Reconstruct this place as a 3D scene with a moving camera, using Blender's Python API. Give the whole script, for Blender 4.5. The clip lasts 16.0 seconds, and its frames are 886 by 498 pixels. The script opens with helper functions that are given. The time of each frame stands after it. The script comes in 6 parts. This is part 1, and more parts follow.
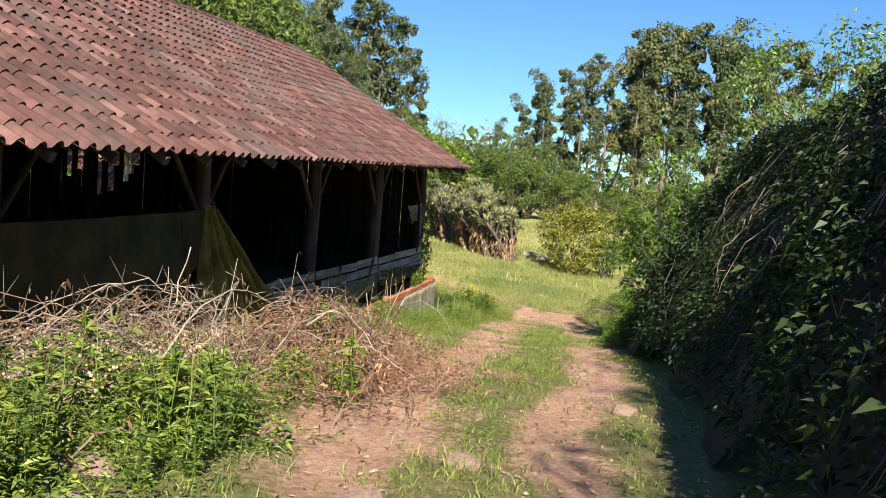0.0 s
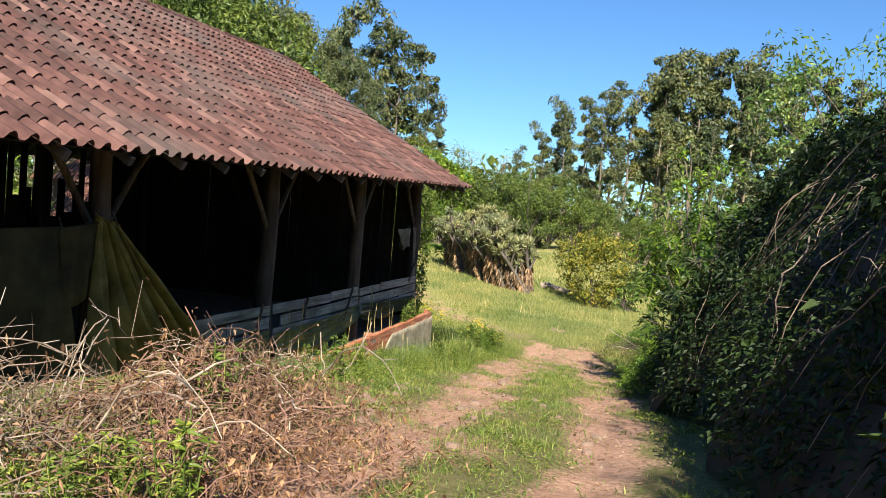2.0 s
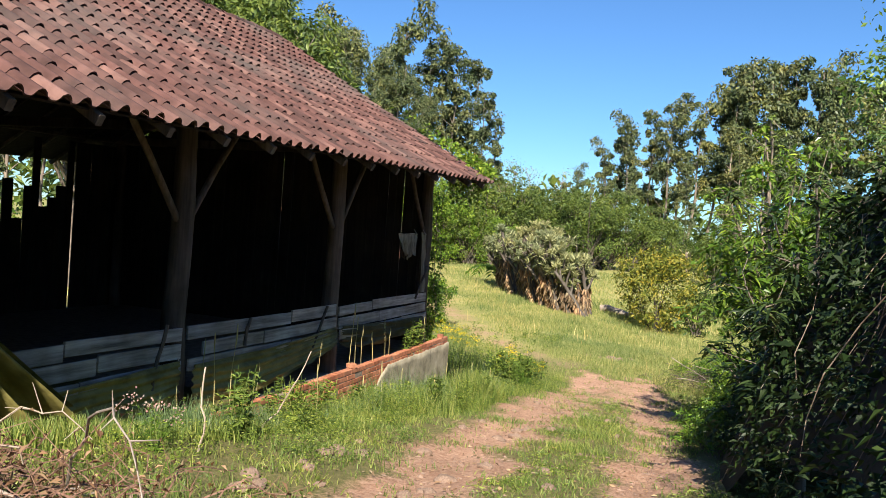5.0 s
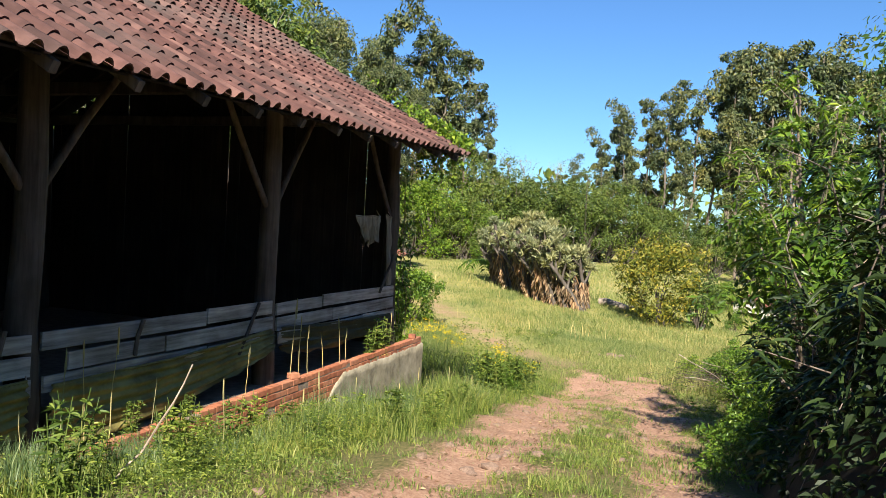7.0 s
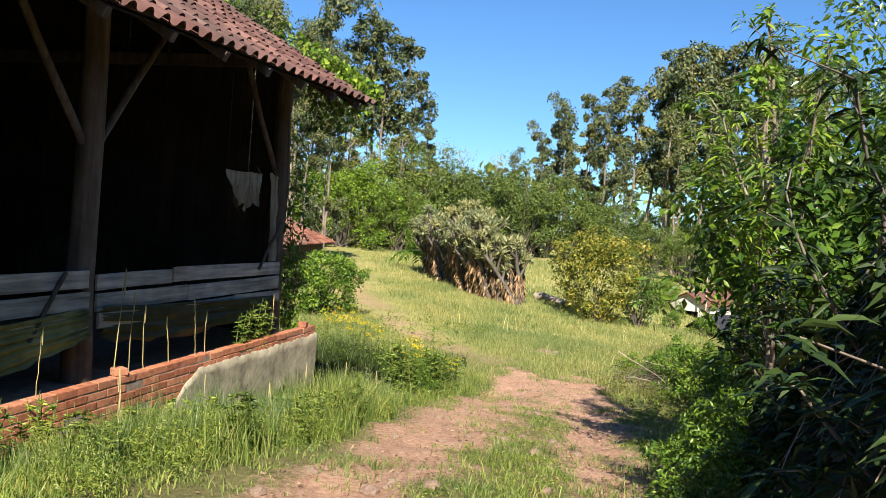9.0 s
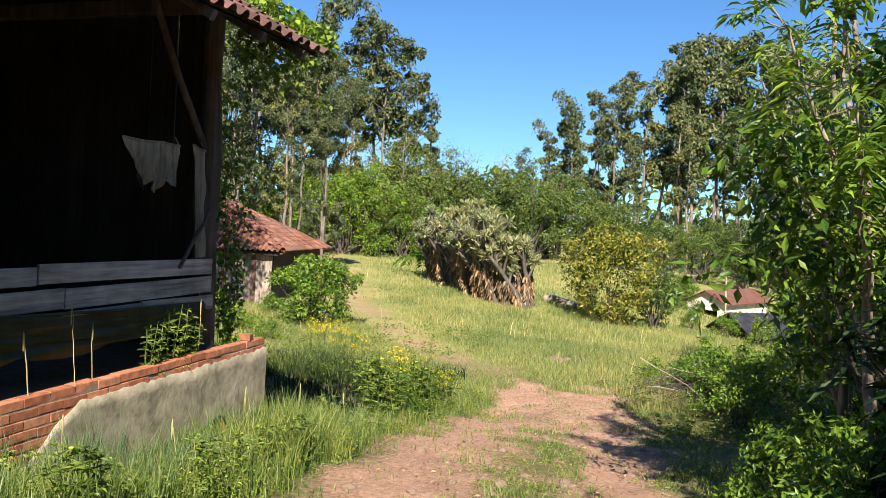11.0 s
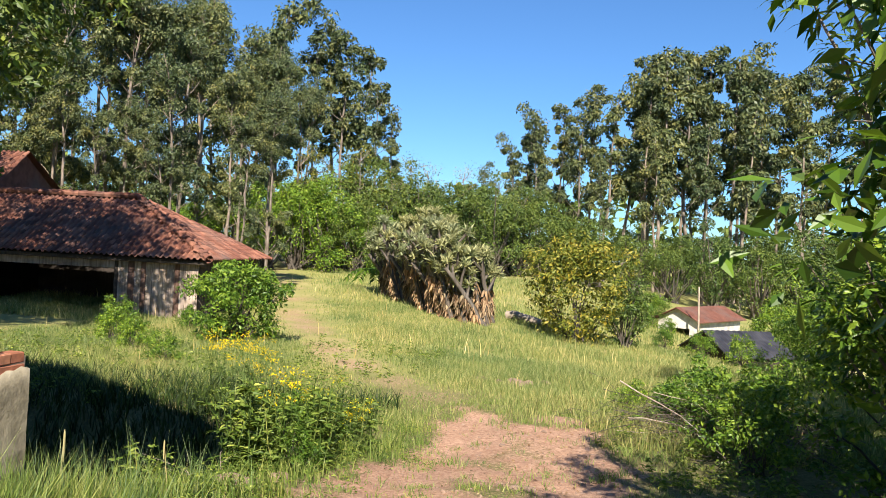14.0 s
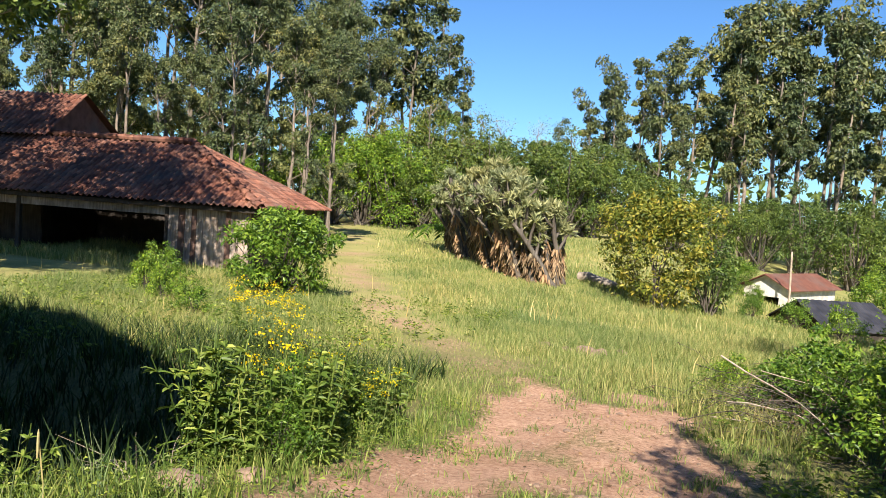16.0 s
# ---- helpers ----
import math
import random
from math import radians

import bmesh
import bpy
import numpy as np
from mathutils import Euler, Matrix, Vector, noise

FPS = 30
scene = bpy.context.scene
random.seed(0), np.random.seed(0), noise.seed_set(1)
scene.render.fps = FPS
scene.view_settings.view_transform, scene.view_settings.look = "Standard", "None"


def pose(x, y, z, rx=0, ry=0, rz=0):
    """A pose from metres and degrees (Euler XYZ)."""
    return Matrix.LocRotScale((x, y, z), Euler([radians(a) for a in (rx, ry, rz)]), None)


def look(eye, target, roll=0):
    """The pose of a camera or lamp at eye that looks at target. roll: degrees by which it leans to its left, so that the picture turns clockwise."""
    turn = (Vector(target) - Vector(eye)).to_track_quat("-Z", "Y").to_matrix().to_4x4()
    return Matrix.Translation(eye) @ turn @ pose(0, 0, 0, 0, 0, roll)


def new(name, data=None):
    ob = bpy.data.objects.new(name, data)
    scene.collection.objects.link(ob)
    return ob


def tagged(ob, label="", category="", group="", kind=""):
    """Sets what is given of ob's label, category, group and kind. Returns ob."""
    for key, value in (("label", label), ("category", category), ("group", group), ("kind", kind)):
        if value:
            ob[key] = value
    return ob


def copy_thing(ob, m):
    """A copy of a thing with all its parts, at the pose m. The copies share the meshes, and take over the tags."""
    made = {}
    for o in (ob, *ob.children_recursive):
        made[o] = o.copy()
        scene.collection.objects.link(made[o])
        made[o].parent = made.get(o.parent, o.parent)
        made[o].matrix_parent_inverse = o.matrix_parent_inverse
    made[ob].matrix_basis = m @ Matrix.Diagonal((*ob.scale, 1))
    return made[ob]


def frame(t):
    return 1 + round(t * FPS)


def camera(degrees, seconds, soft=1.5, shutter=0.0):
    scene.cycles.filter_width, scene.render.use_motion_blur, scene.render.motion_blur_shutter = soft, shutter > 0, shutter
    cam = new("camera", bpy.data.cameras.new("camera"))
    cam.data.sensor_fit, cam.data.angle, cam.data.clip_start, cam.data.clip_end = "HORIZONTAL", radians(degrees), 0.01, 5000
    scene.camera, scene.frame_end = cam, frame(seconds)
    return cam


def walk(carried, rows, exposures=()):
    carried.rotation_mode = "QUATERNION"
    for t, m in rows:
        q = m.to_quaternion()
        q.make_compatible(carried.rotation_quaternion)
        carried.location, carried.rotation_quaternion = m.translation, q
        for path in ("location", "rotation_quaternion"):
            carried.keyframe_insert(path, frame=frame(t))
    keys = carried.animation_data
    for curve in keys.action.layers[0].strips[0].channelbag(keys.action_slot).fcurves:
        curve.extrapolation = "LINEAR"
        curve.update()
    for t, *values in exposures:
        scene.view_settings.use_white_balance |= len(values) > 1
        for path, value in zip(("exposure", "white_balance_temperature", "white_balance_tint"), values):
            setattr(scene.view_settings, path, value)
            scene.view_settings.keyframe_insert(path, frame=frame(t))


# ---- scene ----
cam = camera(57.93, 16.0, soft=0.55)
PATH = [
    (0.0, pose(5.880, -23.319, 3.039, 84.91, -4.60, 14.18)),
    (0.5, pose(5.835, -22.624, 2.973, 84.73, -4.92, 15.44)),
    (1.0, pose(5.820, -21.929, 2.931, 85.30, -5.27, 15.47)),
    (1.5, pose(5.842, -21.248, 2.883, 85.01, -5.34, 15.98)),
    (2.0, pose(5.886, -20.546, 2.814, 87.01, -4.65, 15.80)),
    (2.5, pose(5.935, -19.838, 2.752, 85.86, -4.91, 18.54)),
    (3.0, pose(5.915, -19.167, 2.703, 86.59, -4.73, 18.78)),
    (3.5, pose(5.955, -18.489, 2.605, 87.47, -5.25, 20.52)),
    (4.0, pose(5.949, -17.816, 2.520, 88.10, -4.96, 20.63)),
    (6.5, pose(5.593, -14.652, 2.214, 88.60, -3.23, 20.41)),
    (7.0, pose(5.485, -14.010, 2.129, 88.24, -3.04, 20.31)),
    (7.5, pose(5.387, -13.311, 2.035, 89.12, -2.72, 17.49)),
    (8.0, pose(5.346, -12.681, 1.921, 88.92, -2.88, 16.28)),
    (8.5, pose(5.298, -12.077, 1.818, 88.13, -4.62, 15.99)),
    (11.0, pose(4.935, -8.920, 1.450, 88.62, -2.84, 16.79)),
    (11.5, pose(4.874, -8.327, 1.373, 87.54, -2.09, 16.14)),
    (12.0, pose(4.820, -7.722, 1.318, 87.82, -3.42, 14.30)),
    (12.5, pose(4.728, -7.143, 1.231, 89.23, -2.78, 14.16)),
    (13.0, pose(4.596, -6.490, 1.157, 89.90, -2.96, 14.51)),
    (13.5, pose(4.573, -5.793, 1.047, 90.37, -3.32, 14.47)),
    (14.0, pose(4.525, -5.137, 0.917, 90.26, -3.06, 14.33)),
    (14.5, pose(4.508, -4.482, 0.834, 90.48, -4.02, 14.72)),
    (15.0, pose(4.403, -3.874, 0.722, 89.79, -5.06, 16.75)),
    (15.5, pose(4.274, -3.264, 0.666, 88.11, -4.20, 17.46)),
    (16.0, pose(4.139, -2.653, 0.596, 87.18, -4.25, 19.57)),
]
walk(cam, PATH)

# ---- sky and sun ----
SUN = Vector((0.34, -1.09, 0.93)).normalized()
world = bpy.data.worlds.new("sky")
scene.world = world
world.use_nodes = True
wn = world.node_tree.nodes
sky = wn.new("ShaderNodeTexSky")
sky.sky_type, sky.sun_disc = "NISHITA", False
sky.sun_elevation = math.asin(SUN.z)
sky.sun_rotation = math.atan2(SUN.x, SUN.y)
sky.air_density, sky.dust_density, sky.ozone_density = 1.0, 0.08, 2.2
tone = wn.new("ShaderNodeMix")
tone.data_type, tone.blend_type = "RGBA", "MULTIPLY"
tone.inputs[0].default_value = 1.0
tone.inputs[7].default_value = (0.6, 0.95, 1.34, 1)
world.node_tree.links.new(sky.outputs["Color"], tone.inputs[6])
wn["Background"].inputs["Strength"].default_value = 0.053
world.node_tree.links.new(tone.outputs[2], wn["Background"].inputs["Color"])
sun = new("sun", bpy.data.lights.new("sun", "SUN"))
sun.data.energy, sun.data.angle, sun.data.color = 5.0, radians(0.53), (1.0, 0.915, 0.78)
sun.matrix_world = look((0, 0, 60), Vector((0, 0, 60)) - SUN)
scene.view_settings.exposure = 1.14

# ---- materials ----
def material(name, rough=0.8, metallic=0.0):
    m = bpy.data.materials.new(name)
    m.use_nodes = True
    b = m.node_tree.nodes["Principled BSDF"]
    b.inputs["Roughness"].default_value = rough
    b.inputs["Metallic"].default_value = metallic
    b.inputs["Specular IOR Level"].default_value = 0.3
    return m, m.node_tree, b


def ramp(nt, fac, stops):
    r = nt.nodes.new("ShaderNodeValToRGB")
    e = r.color_ramp.elements
    while len(e) < len(stops):
        e.new(0.5)
    for el, (p, c) in zip(e, stops):
        el.position, el.color = p, (*c, 1)
    nt.links.new(fac, r.inputs["Fac"])
    return r.outputs["Color"]


def noise_tex(nt, scale, detail=5, rough=0.6, stretch=None, source="Object"):
    tc = nt.nodes.new("ShaderNodeTexCoord")
    n = nt.nodes.new("ShaderNodeTexNoise")
    n.inputs["Scale"].default_value, n.inputs["Detail"].default_value, n.inputs["Roughness"].default_value = scale, detail, rough
    vec = tc.outputs[source]
    if stretch:
        mp = nt.nodes.new("ShaderNodeMapping")
        mp.inputs["Scale"].default_value = stretch
        nt.links.new(vec, mp.inputs["Vector"])
        vec = mp.outputs["Vector"]
    nt.links.new(vec, n.inputs["Vector"])
    return n.outputs["Fac"]


def mixc(nt, fac, a, b, mode="MIX"):
    m = nt.nodes.new("ShaderNodeMix")
    m.data_type, m.blend_type = "RGBA", mode
    for sock, v in ((m.inputs[0], fac), (m.inputs[6], a), (m.inputs[7], b)):
        if isinstance(v, bpy.types.NodeSocket):
            nt.links.new(v, sock)
        else:
            sock.default_value = (*v, 1) if isinstance(v, tuple) else v
    return m.outputs[2]


def bump(nt, b, height, strength=0.4, dist=0.02):
    n = nt.nodes.new("ShaderNodeBump")
    n.inputs["Strength"].default_value, n.inputs["Distance"].default_value = strength, dist
    nt.links.new(height, n.inputs["Height"])
    nt.links.new(n.outputs["Normal"], b.inputs["Normal"])


def leaf_mat(name, dark, mid, light, rough=0.5, trans=0.35, spec=0.35, patch=0.9, drift=(1.3, 1.2, 1.0)):
    """Foliage: colour differs from leaf to leaf and, slowly, over the plant; light shines through."""
    m, nt, b = material(name, rough)
    b.inputs["Specular IOR Level"].default_value = spec
    g = nt.nodes.new("ShaderNodeNewGeometry")
    c = ramp(nt, g.outputs["Random Per Island"], [(0.0, dark), (0.5, mid), (1.0, light)])
    big = ramp(nt, noise_tex(nt, patch, 3, source="Object"), [(0.32, (0.62, 0.74, 0.7)), (0.5, (1.0, 1.0, 0.95)), (0.68, drift)])
    c = mixc(nt, 1.0, c, big, "MULTIPLY")
    oi = nt.nodes.new("ShaderNodeObjectInfo")
    per = ramp(nt, oi.outputs["Random"], [(0.0, (0.7, 0.78, 0.75)), (0.5, (1.0, 1.0, 0.9)), (1.0, (1.3, 1.2, 0.95))])
    c = mixc(nt, 1.0, c, per, "MULTIPLY")
    nt.links.new(c, b.inputs["Base Color"])
    t = nt.nodes.new("ShaderNodeBsdfTranslucent")
    nt.links.new(mixc(nt, 1.0, c, (1.1, 1.2, 0.62), "MULTIPLY"), t.inputs["Color"])
    s = nt.nodes.new("ShaderNodeMixShader")
    s.inputs[0].default_value = trans
    nt.links.new(b.outputs[0], s.inputs[1])
    nt.links.new(t.outputs[0], s.inputs[2])
    nt.links.new(s.outputs[0], nt.nodes["Material Output"].inputs["Surface"])
    return m


def wood_mat(name, c1, c2, axis=2, rough=0.85):
    m, nt, b = material(name, rough)
    st = [14, 14, 14]
    st[axis] = 0.9
    f = noise_tex(nt, 1.0, 6, 0.65, tuple(st))
    f2 = noise_tex(nt, 1.6, 3)
    oi = nt.nodes.new("ShaderNodeObjectInfo")
    c = ramp(nt, f, [(0.3, c1), (0.7, c2)])
    c = mixc(nt, 1.0, c, ramp(nt, f2, [(0.35, (0.6, 0.58, 0.55)), (0.7, (1.1, 1.1, 1.1))]), "MULTIPLY")
    c = mixc(nt, 1.0, c, ramp(nt, oi.outputs["Random"], [(0, (0.75, 0.75, 0.78)), (1, (1.2, 1.15, 1.1))]), "MULTIPLY")
    nt.links.new(c, b.inputs["Base Color"])
    bump(nt, b, f, 0.5, 0.01)
    return m


def clay_mat(name, stops, scale=7.0, lich=0.25):
    m, nt, b = material(name, 0.9)
    oi = nt.nodes.new("ShaderNodeObjectInfo")
    g = nt.nodes.new("ShaderNodeNewGeometry")
    rnd = nt.nodes.new("ShaderNodeMath")
    rnd.operation = "FRACT"
    add = nt.nodes.new("ShaderNodeMath")
    add.operation = "ADD"
    nt.links.new(oi.outputs["Random"], add.inputs[0])
    nt.links.new(g.outputs["Random Per Island"], add.inputs[1])
    nt.links.new(add.outputs[0], rnd.inputs[0])
    c = ramp(nt, rnd.outputs[0], stops)
    geo = nt.nodes.new("ShaderNodeNewGeometry")
    n1 = nt.nodes.new("ShaderNodeTexNoise")
    n1.inputs["Scale"].default_value, n1.inputs["Detail"].default_value = scale, 6
    nt.links.new(geo.outputs["Position"], n1.inputs["Vector"])
    n2 = nt.nodes.new("ShaderNodeTexNoise")
    n2.inputs["Scale"].default_value, n2.inputs["Detail"].default_value = 0.7, 4
    nt.links.new(geo.outputs["Position"], n2.inputs["Vector"])
    c = mixc(nt, 1.0, c, ramp(nt, n1.outputs["Fac"], [(0.3, (0.62, 0.6, 0.6)), (0.65, (1.12, 1.1, 1.08))]), "MULTIPLY")
    c = mixc(nt, ramp(nt, n2.outputs["Fac"], [(0.45, (0, 0, 0)), (0.75, (lich, lich, lich))]), c, (0.12, 0.11, 0.10))
    nt.links.new(c, b.inputs["Base Color"])
    bump(nt, b, n1.outputs["Fac"], 0.5, 0.012)
    return m


M_TILE = clay_mat("clay_roof_tile", [(0, (0.066, 0.037, 0.033)), (0.35, (0.1, 0.049, 0.042)), (0.75, (0.13, 0.064, 0.055)), (1, (0.2, 0.11, 0.092))], 6.0, 0.45)
M_SHEDTILE = clay_mat("shed_roof_tile", [(0, (0.13, 0.055, 0.04)), (0.5, (0.22, 0.09, 0.06)), (1, (0.32, 0.145, 0.095))], 3.0, 0.55)
M_BRICK = clay_mat("clay_brick", [(0, (0.34, 0.12, 0.065)), (0.5, (0.45, 0.17, 0.09)), (1, (0.52, 0.23, 0.13))], 14.0, 0.3)
M_WOOD = wood_mat("weathered_timber", (0.075, 0.06, 0.05), (0.22, 0.18, 0.15), 2)
M_RAG = wood_mat("dirty_rag", (0.14, 0.13, 0.095), (0.5, 0.47, 0.37), 2)
M_BOARD = wood_mat("grey_boards", (0.14, 0.135, 0.14), (0.72, 0.7, 0.68), 1)
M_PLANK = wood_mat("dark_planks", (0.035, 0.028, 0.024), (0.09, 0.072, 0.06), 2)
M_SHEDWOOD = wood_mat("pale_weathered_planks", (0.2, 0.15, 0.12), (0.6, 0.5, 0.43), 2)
M_TWIG = wood_mat("dry_twigs", (0.17, 0.125, 0.09), (0.44, 0.35, 0.27), 2)
M_TWIGRED = wood_mat("red_brown_brushwood", (0.2, 0.105, 0.075), (0.46, 0.28, 0.2), 2)
M_REDPLANK = wood_mat("red_brown_planks", (0.09, 0.05, 0.04), (0.26, 0.16, 0.125), 2)
# litter made near-black to paint the shade beneath the vines
M_SHADE_LITTER = wood_mat("shade_dark_litter", (0.012, 0.011, 0.008), (0.035, 0.03, 0.02), 2)
M_CANE = wood_mat("pale_bare_canes", (0.3, 0.24, 0.19), (0.55, 0.48, 0.4), 2)
M_BARK = wood_mat("tree_bark", (0.12, 0.095, 0.075), (0.36, 0.31, 0.26), 2)
M_BARKDARK = wood_mat("dark_bark", (0.07, 0.06, 0.05), (0.19, 0.165, 0.14), 2)

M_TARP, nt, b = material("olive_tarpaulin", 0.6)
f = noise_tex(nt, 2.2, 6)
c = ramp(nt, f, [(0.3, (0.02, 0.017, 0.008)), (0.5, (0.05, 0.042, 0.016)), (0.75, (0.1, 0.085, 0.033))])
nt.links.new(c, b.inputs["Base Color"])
bump(nt, b, noise_tex(nt, 9, 4), 0.4, 0.02)

M_DRAPE, nt, b = material("faded_yellow_tarpaulin", 0.6)
c = ramp(nt, noise_tex(nt, 2.6, 6), [(0.3, (0.09, 0.078, 0.028)), (0.55, (0.27, 0.23, 0.075)), (0.8, (0.44, 0.38, 0.15))])
nt.links.new(c, b.inputs["Base Color"])
bump(nt, b, noise_tex(nt, 9, 4), 0.4, 0.02)

M_PLASTER, nt, b = material("old_plaster", 0.9)
f = noise_tex(nt, 3.0, 8, 0.7)
c = ramp(nt, f, [(0.32, (0.14, 0.12, 0.083)), (0.5, (0.31, 0.27, 0.193)), (0.72, (0.44, 0.39, 0.295))])
nt.links.new(c, b.inputs["Base Color"])
bump(nt, b, noise_tex(nt, 12, 8), 0.5, 0.02)

M_MORTAR, nt, b = material("mortar", 0.95)
c = ramp(nt, noise_tex(nt, 9, 6), [(0.3, (0.16, 0.12, 0.095)), (0.7, (0.34, 0.27, 0.21))])
nt.links.new(c, b.inputs["Base Color"])

M_STONE, nt, b = material("field_stone", 0.9)
c = ramp(nt, noise_tex(nt, 6, 7), [(0.3, (0.17, 0.11, 0.08)), (0.7, (0.34, 0.24, 0.18))])
nt.links.new(c, b.inputs["Base Color"])
bump(nt, b, noise_tex(nt, 18, 6), 0.5, 0.02)

M_WHITEWASH, nt, b = material("whitewashed_boards", 0.85)
c = ramp(nt, noise_tex(nt, 2.5, 7), [(0.3, (0.42, 0.38, 0.34)), (0.65, (0.72, 0.68, 0.62))])
nt.links.new(c, b.inputs["Base Color"])

M_SHEET, nt, b = material("black_roof_sheet", 0.45)
c = ramp(nt, noise_tex(nt, 1.5, 5), [(0.3, (0.02, 0.02, 0.024)), (0.7, (0.06, 0.058, 0.065))])
nt.links.new(c, b.inputs["Base Color"])

# ground: bare earth where the wheels run, thatch and soil elsewhere
M_GROUND, nt, b = material("earth_and_turf", 0.95)
at_ = nt.nodes.new("ShaderNodeAttribute")
at_.attribute_name = "bare"
dry = nt.nodes.new("ShaderNodeAttribute")
dry.attribute_name = "dry"
fine = noise_tex(nt, 17.0, 8, 0.75)
coarse = noise_tex(nt, 1.3, 5)
earth = ramp(nt, fine, [(0.28, (0.19, 0.1, 0.062)), (0.5, (0.42, 0.25, 0.168)), (0.72, (0.6, 0.415, 0.3))])
earth = mixc(nt, 1.0, earth, ramp(nt, coarse, [(0.3, (0.8, 0.76, 0.72)), (0.7, (1.1, 1.1, 1.1))]), "MULTIPLY")
turf = ramp(nt, fine, [(0.3, (0.07, 0.07, 0.024)), (0.55, (0.17, 0.155, 0.055)), (0.8, (0.34, 0.25, 0.14))])
field = ramp(nt, noise_tex(nt, 0.35, 6), [(0.3, (0.2, 0.22, 0.06)), (0.55, (0.32, 0.3, 0.1)), (0.8, (0.45, 0.37, 0.17))])
soil = mixc(nt, dry.outputs["Fac"], turf, field)
edge = nt.nodes.new("ShaderNodeMath")
edge.operation = "MULTIPLY_ADD"
edge.inputs[1].default_value, edge.inputs[2].default_value = 1.1, -0.55
nt.links.new(fine, edge.inputs[0])
sm = nt.nodes.new("ShaderNodeMath")
sm.operation = "ADD"
nt.links.new(edge.outputs[0], sm.inputs[0])
nt.links.new(at_.outputs["Fac"], sm.inputs[1])
bare = ramp(nt, sm.outputs[0], [(0.28, (0, 0, 0)), (0.72, (1, 1, 1))])
nt.links.new(mixc(nt, bare, soil, earth), b.inputs["Base Color"])
bump(nt, b, noise_tex(nt, 34, 8, 0.8), 0.7, 0.03)

L_EUC = leaf_mat("eucalypt_leaves", (0.032, 0.047, 0.022), (0.088, 0.112, 0.05), (0.19, 0.205, 0.09), 0.45, 0.16, patch=0.35, drift=(1.4, 1.15, 0.85))
L_WOOD = leaf_mat("woodland_leaves", (0.034, 0.062, 0.014), (0.082, 0.125, 0.027), (0.165, 0.21, 0.05), 0.5, 0.18, patch=0.5)
L_GREEN = leaf_mat("fresh_green_leaves", (0.05, 0.105, 0.014), (0.12, 0.21, 0.026), (0.25, 0.34, 0.05), 0.4, 0.28)
L_DEEP = leaf_mat("deep_green_leaves", (0.045, 0.09, 0.022), (0.11, 0.185, 0.04), (0.23, 0.31, 0.08), 0.32, 0.25, 0.5)
# leaves coloured near-black: deep shade is put into their colour
L_SHADED = leaf_mat("shade_dark_leaves", (0.012, 0.026, 0.009), (0.028, 0.052, 0.014), (0.066, 0.1, 0.028), 0.5, 0.14, 0.3)
L_OLIVE = leaf_mat("olive_gold_leaves", (0.06, 0.085, 0.012), (0.2, 0.21, 0.026), (0.46, 0.37, 0.07), 0.5, 0.22, patch=1.3, drift=(1.4, 1.15, 0.9))
L_GREY = leaf_mat("grey_green_blades", (0.11, 0.13, 0.07), (0.24, 0.25, 0.14), (0.42, 0.42, 0.27), 0.6, 0.15, drift=(1.1, 1.12, 1.05))
L_DRY = leaf_mat("dead_leaves", (0.132, 0.078, 0.054), (0.288, 0.18, 0.126), (0.504, 0.36, 0.264), 0.8, 0.15, 0.1)
L_BRUSH = leaf_mat("withered_brush_leaves", (0.07, 0.038, 0.028), (0.17, 0.1, 0.072), (0.36, 0.25, 0.19), 0.8, 0.12, 0.1)
L_GRASS = leaf_mat("verge_grass", (0.065, 0.11, 0.024), (0.155, 0.225, 0.058), (0.33, 0.35, 0.14), 0.5, 0.28, patch=1.2, drift=(1.25, 1.12, 0.9))
L_RANK = leaf_mat("rank_grass_blades", (0.07, 0.12, 0.05), (0.16, 0.235, 0.1), (0.34, 0.38, 0.2), 0.45, 0.25, 0.4)
L_FIELD = leaf_mat("field_grass", (0.095, 0.14, 0.048), (0.175, 0.225, 0.085), (0.34, 0.335, 0.18), 0.65, 0.28, patch=0.28, drift=(1.3, 1.12, 1.15))
L_STRAW = leaf_mat("straw_seed_heads", (0.345, 0.276, 0.149), (0.517, 0.437, 0.253), (0.69, 0.598, 0.38), 0.7, 0.25, 0.1)
L_WEED = leaf_mat("weed_leaves", (0.06, 0.105, 0.018), (0.145, 0.21, 0.036), (0.32, 0.37, 0.09), 0.5, 0.28)
L_YELLOW = leaf_mat("yellow_petals", (0.6, 0.42, 0.01), (0.75, 0.55, 0.015), (0.8, 0.65, 0.04), 0.6, 0.3, 0.1)
L_PINK = leaf_mat("pink_petals", (0.5, 0.25, 0.25), (0.6, 0.38, 0.36), (0.7, 0.52, 0.48), 0.6, 0.3, 0.1)

# ---- mesh tools ----
RNG = np.random.default_rng(7)


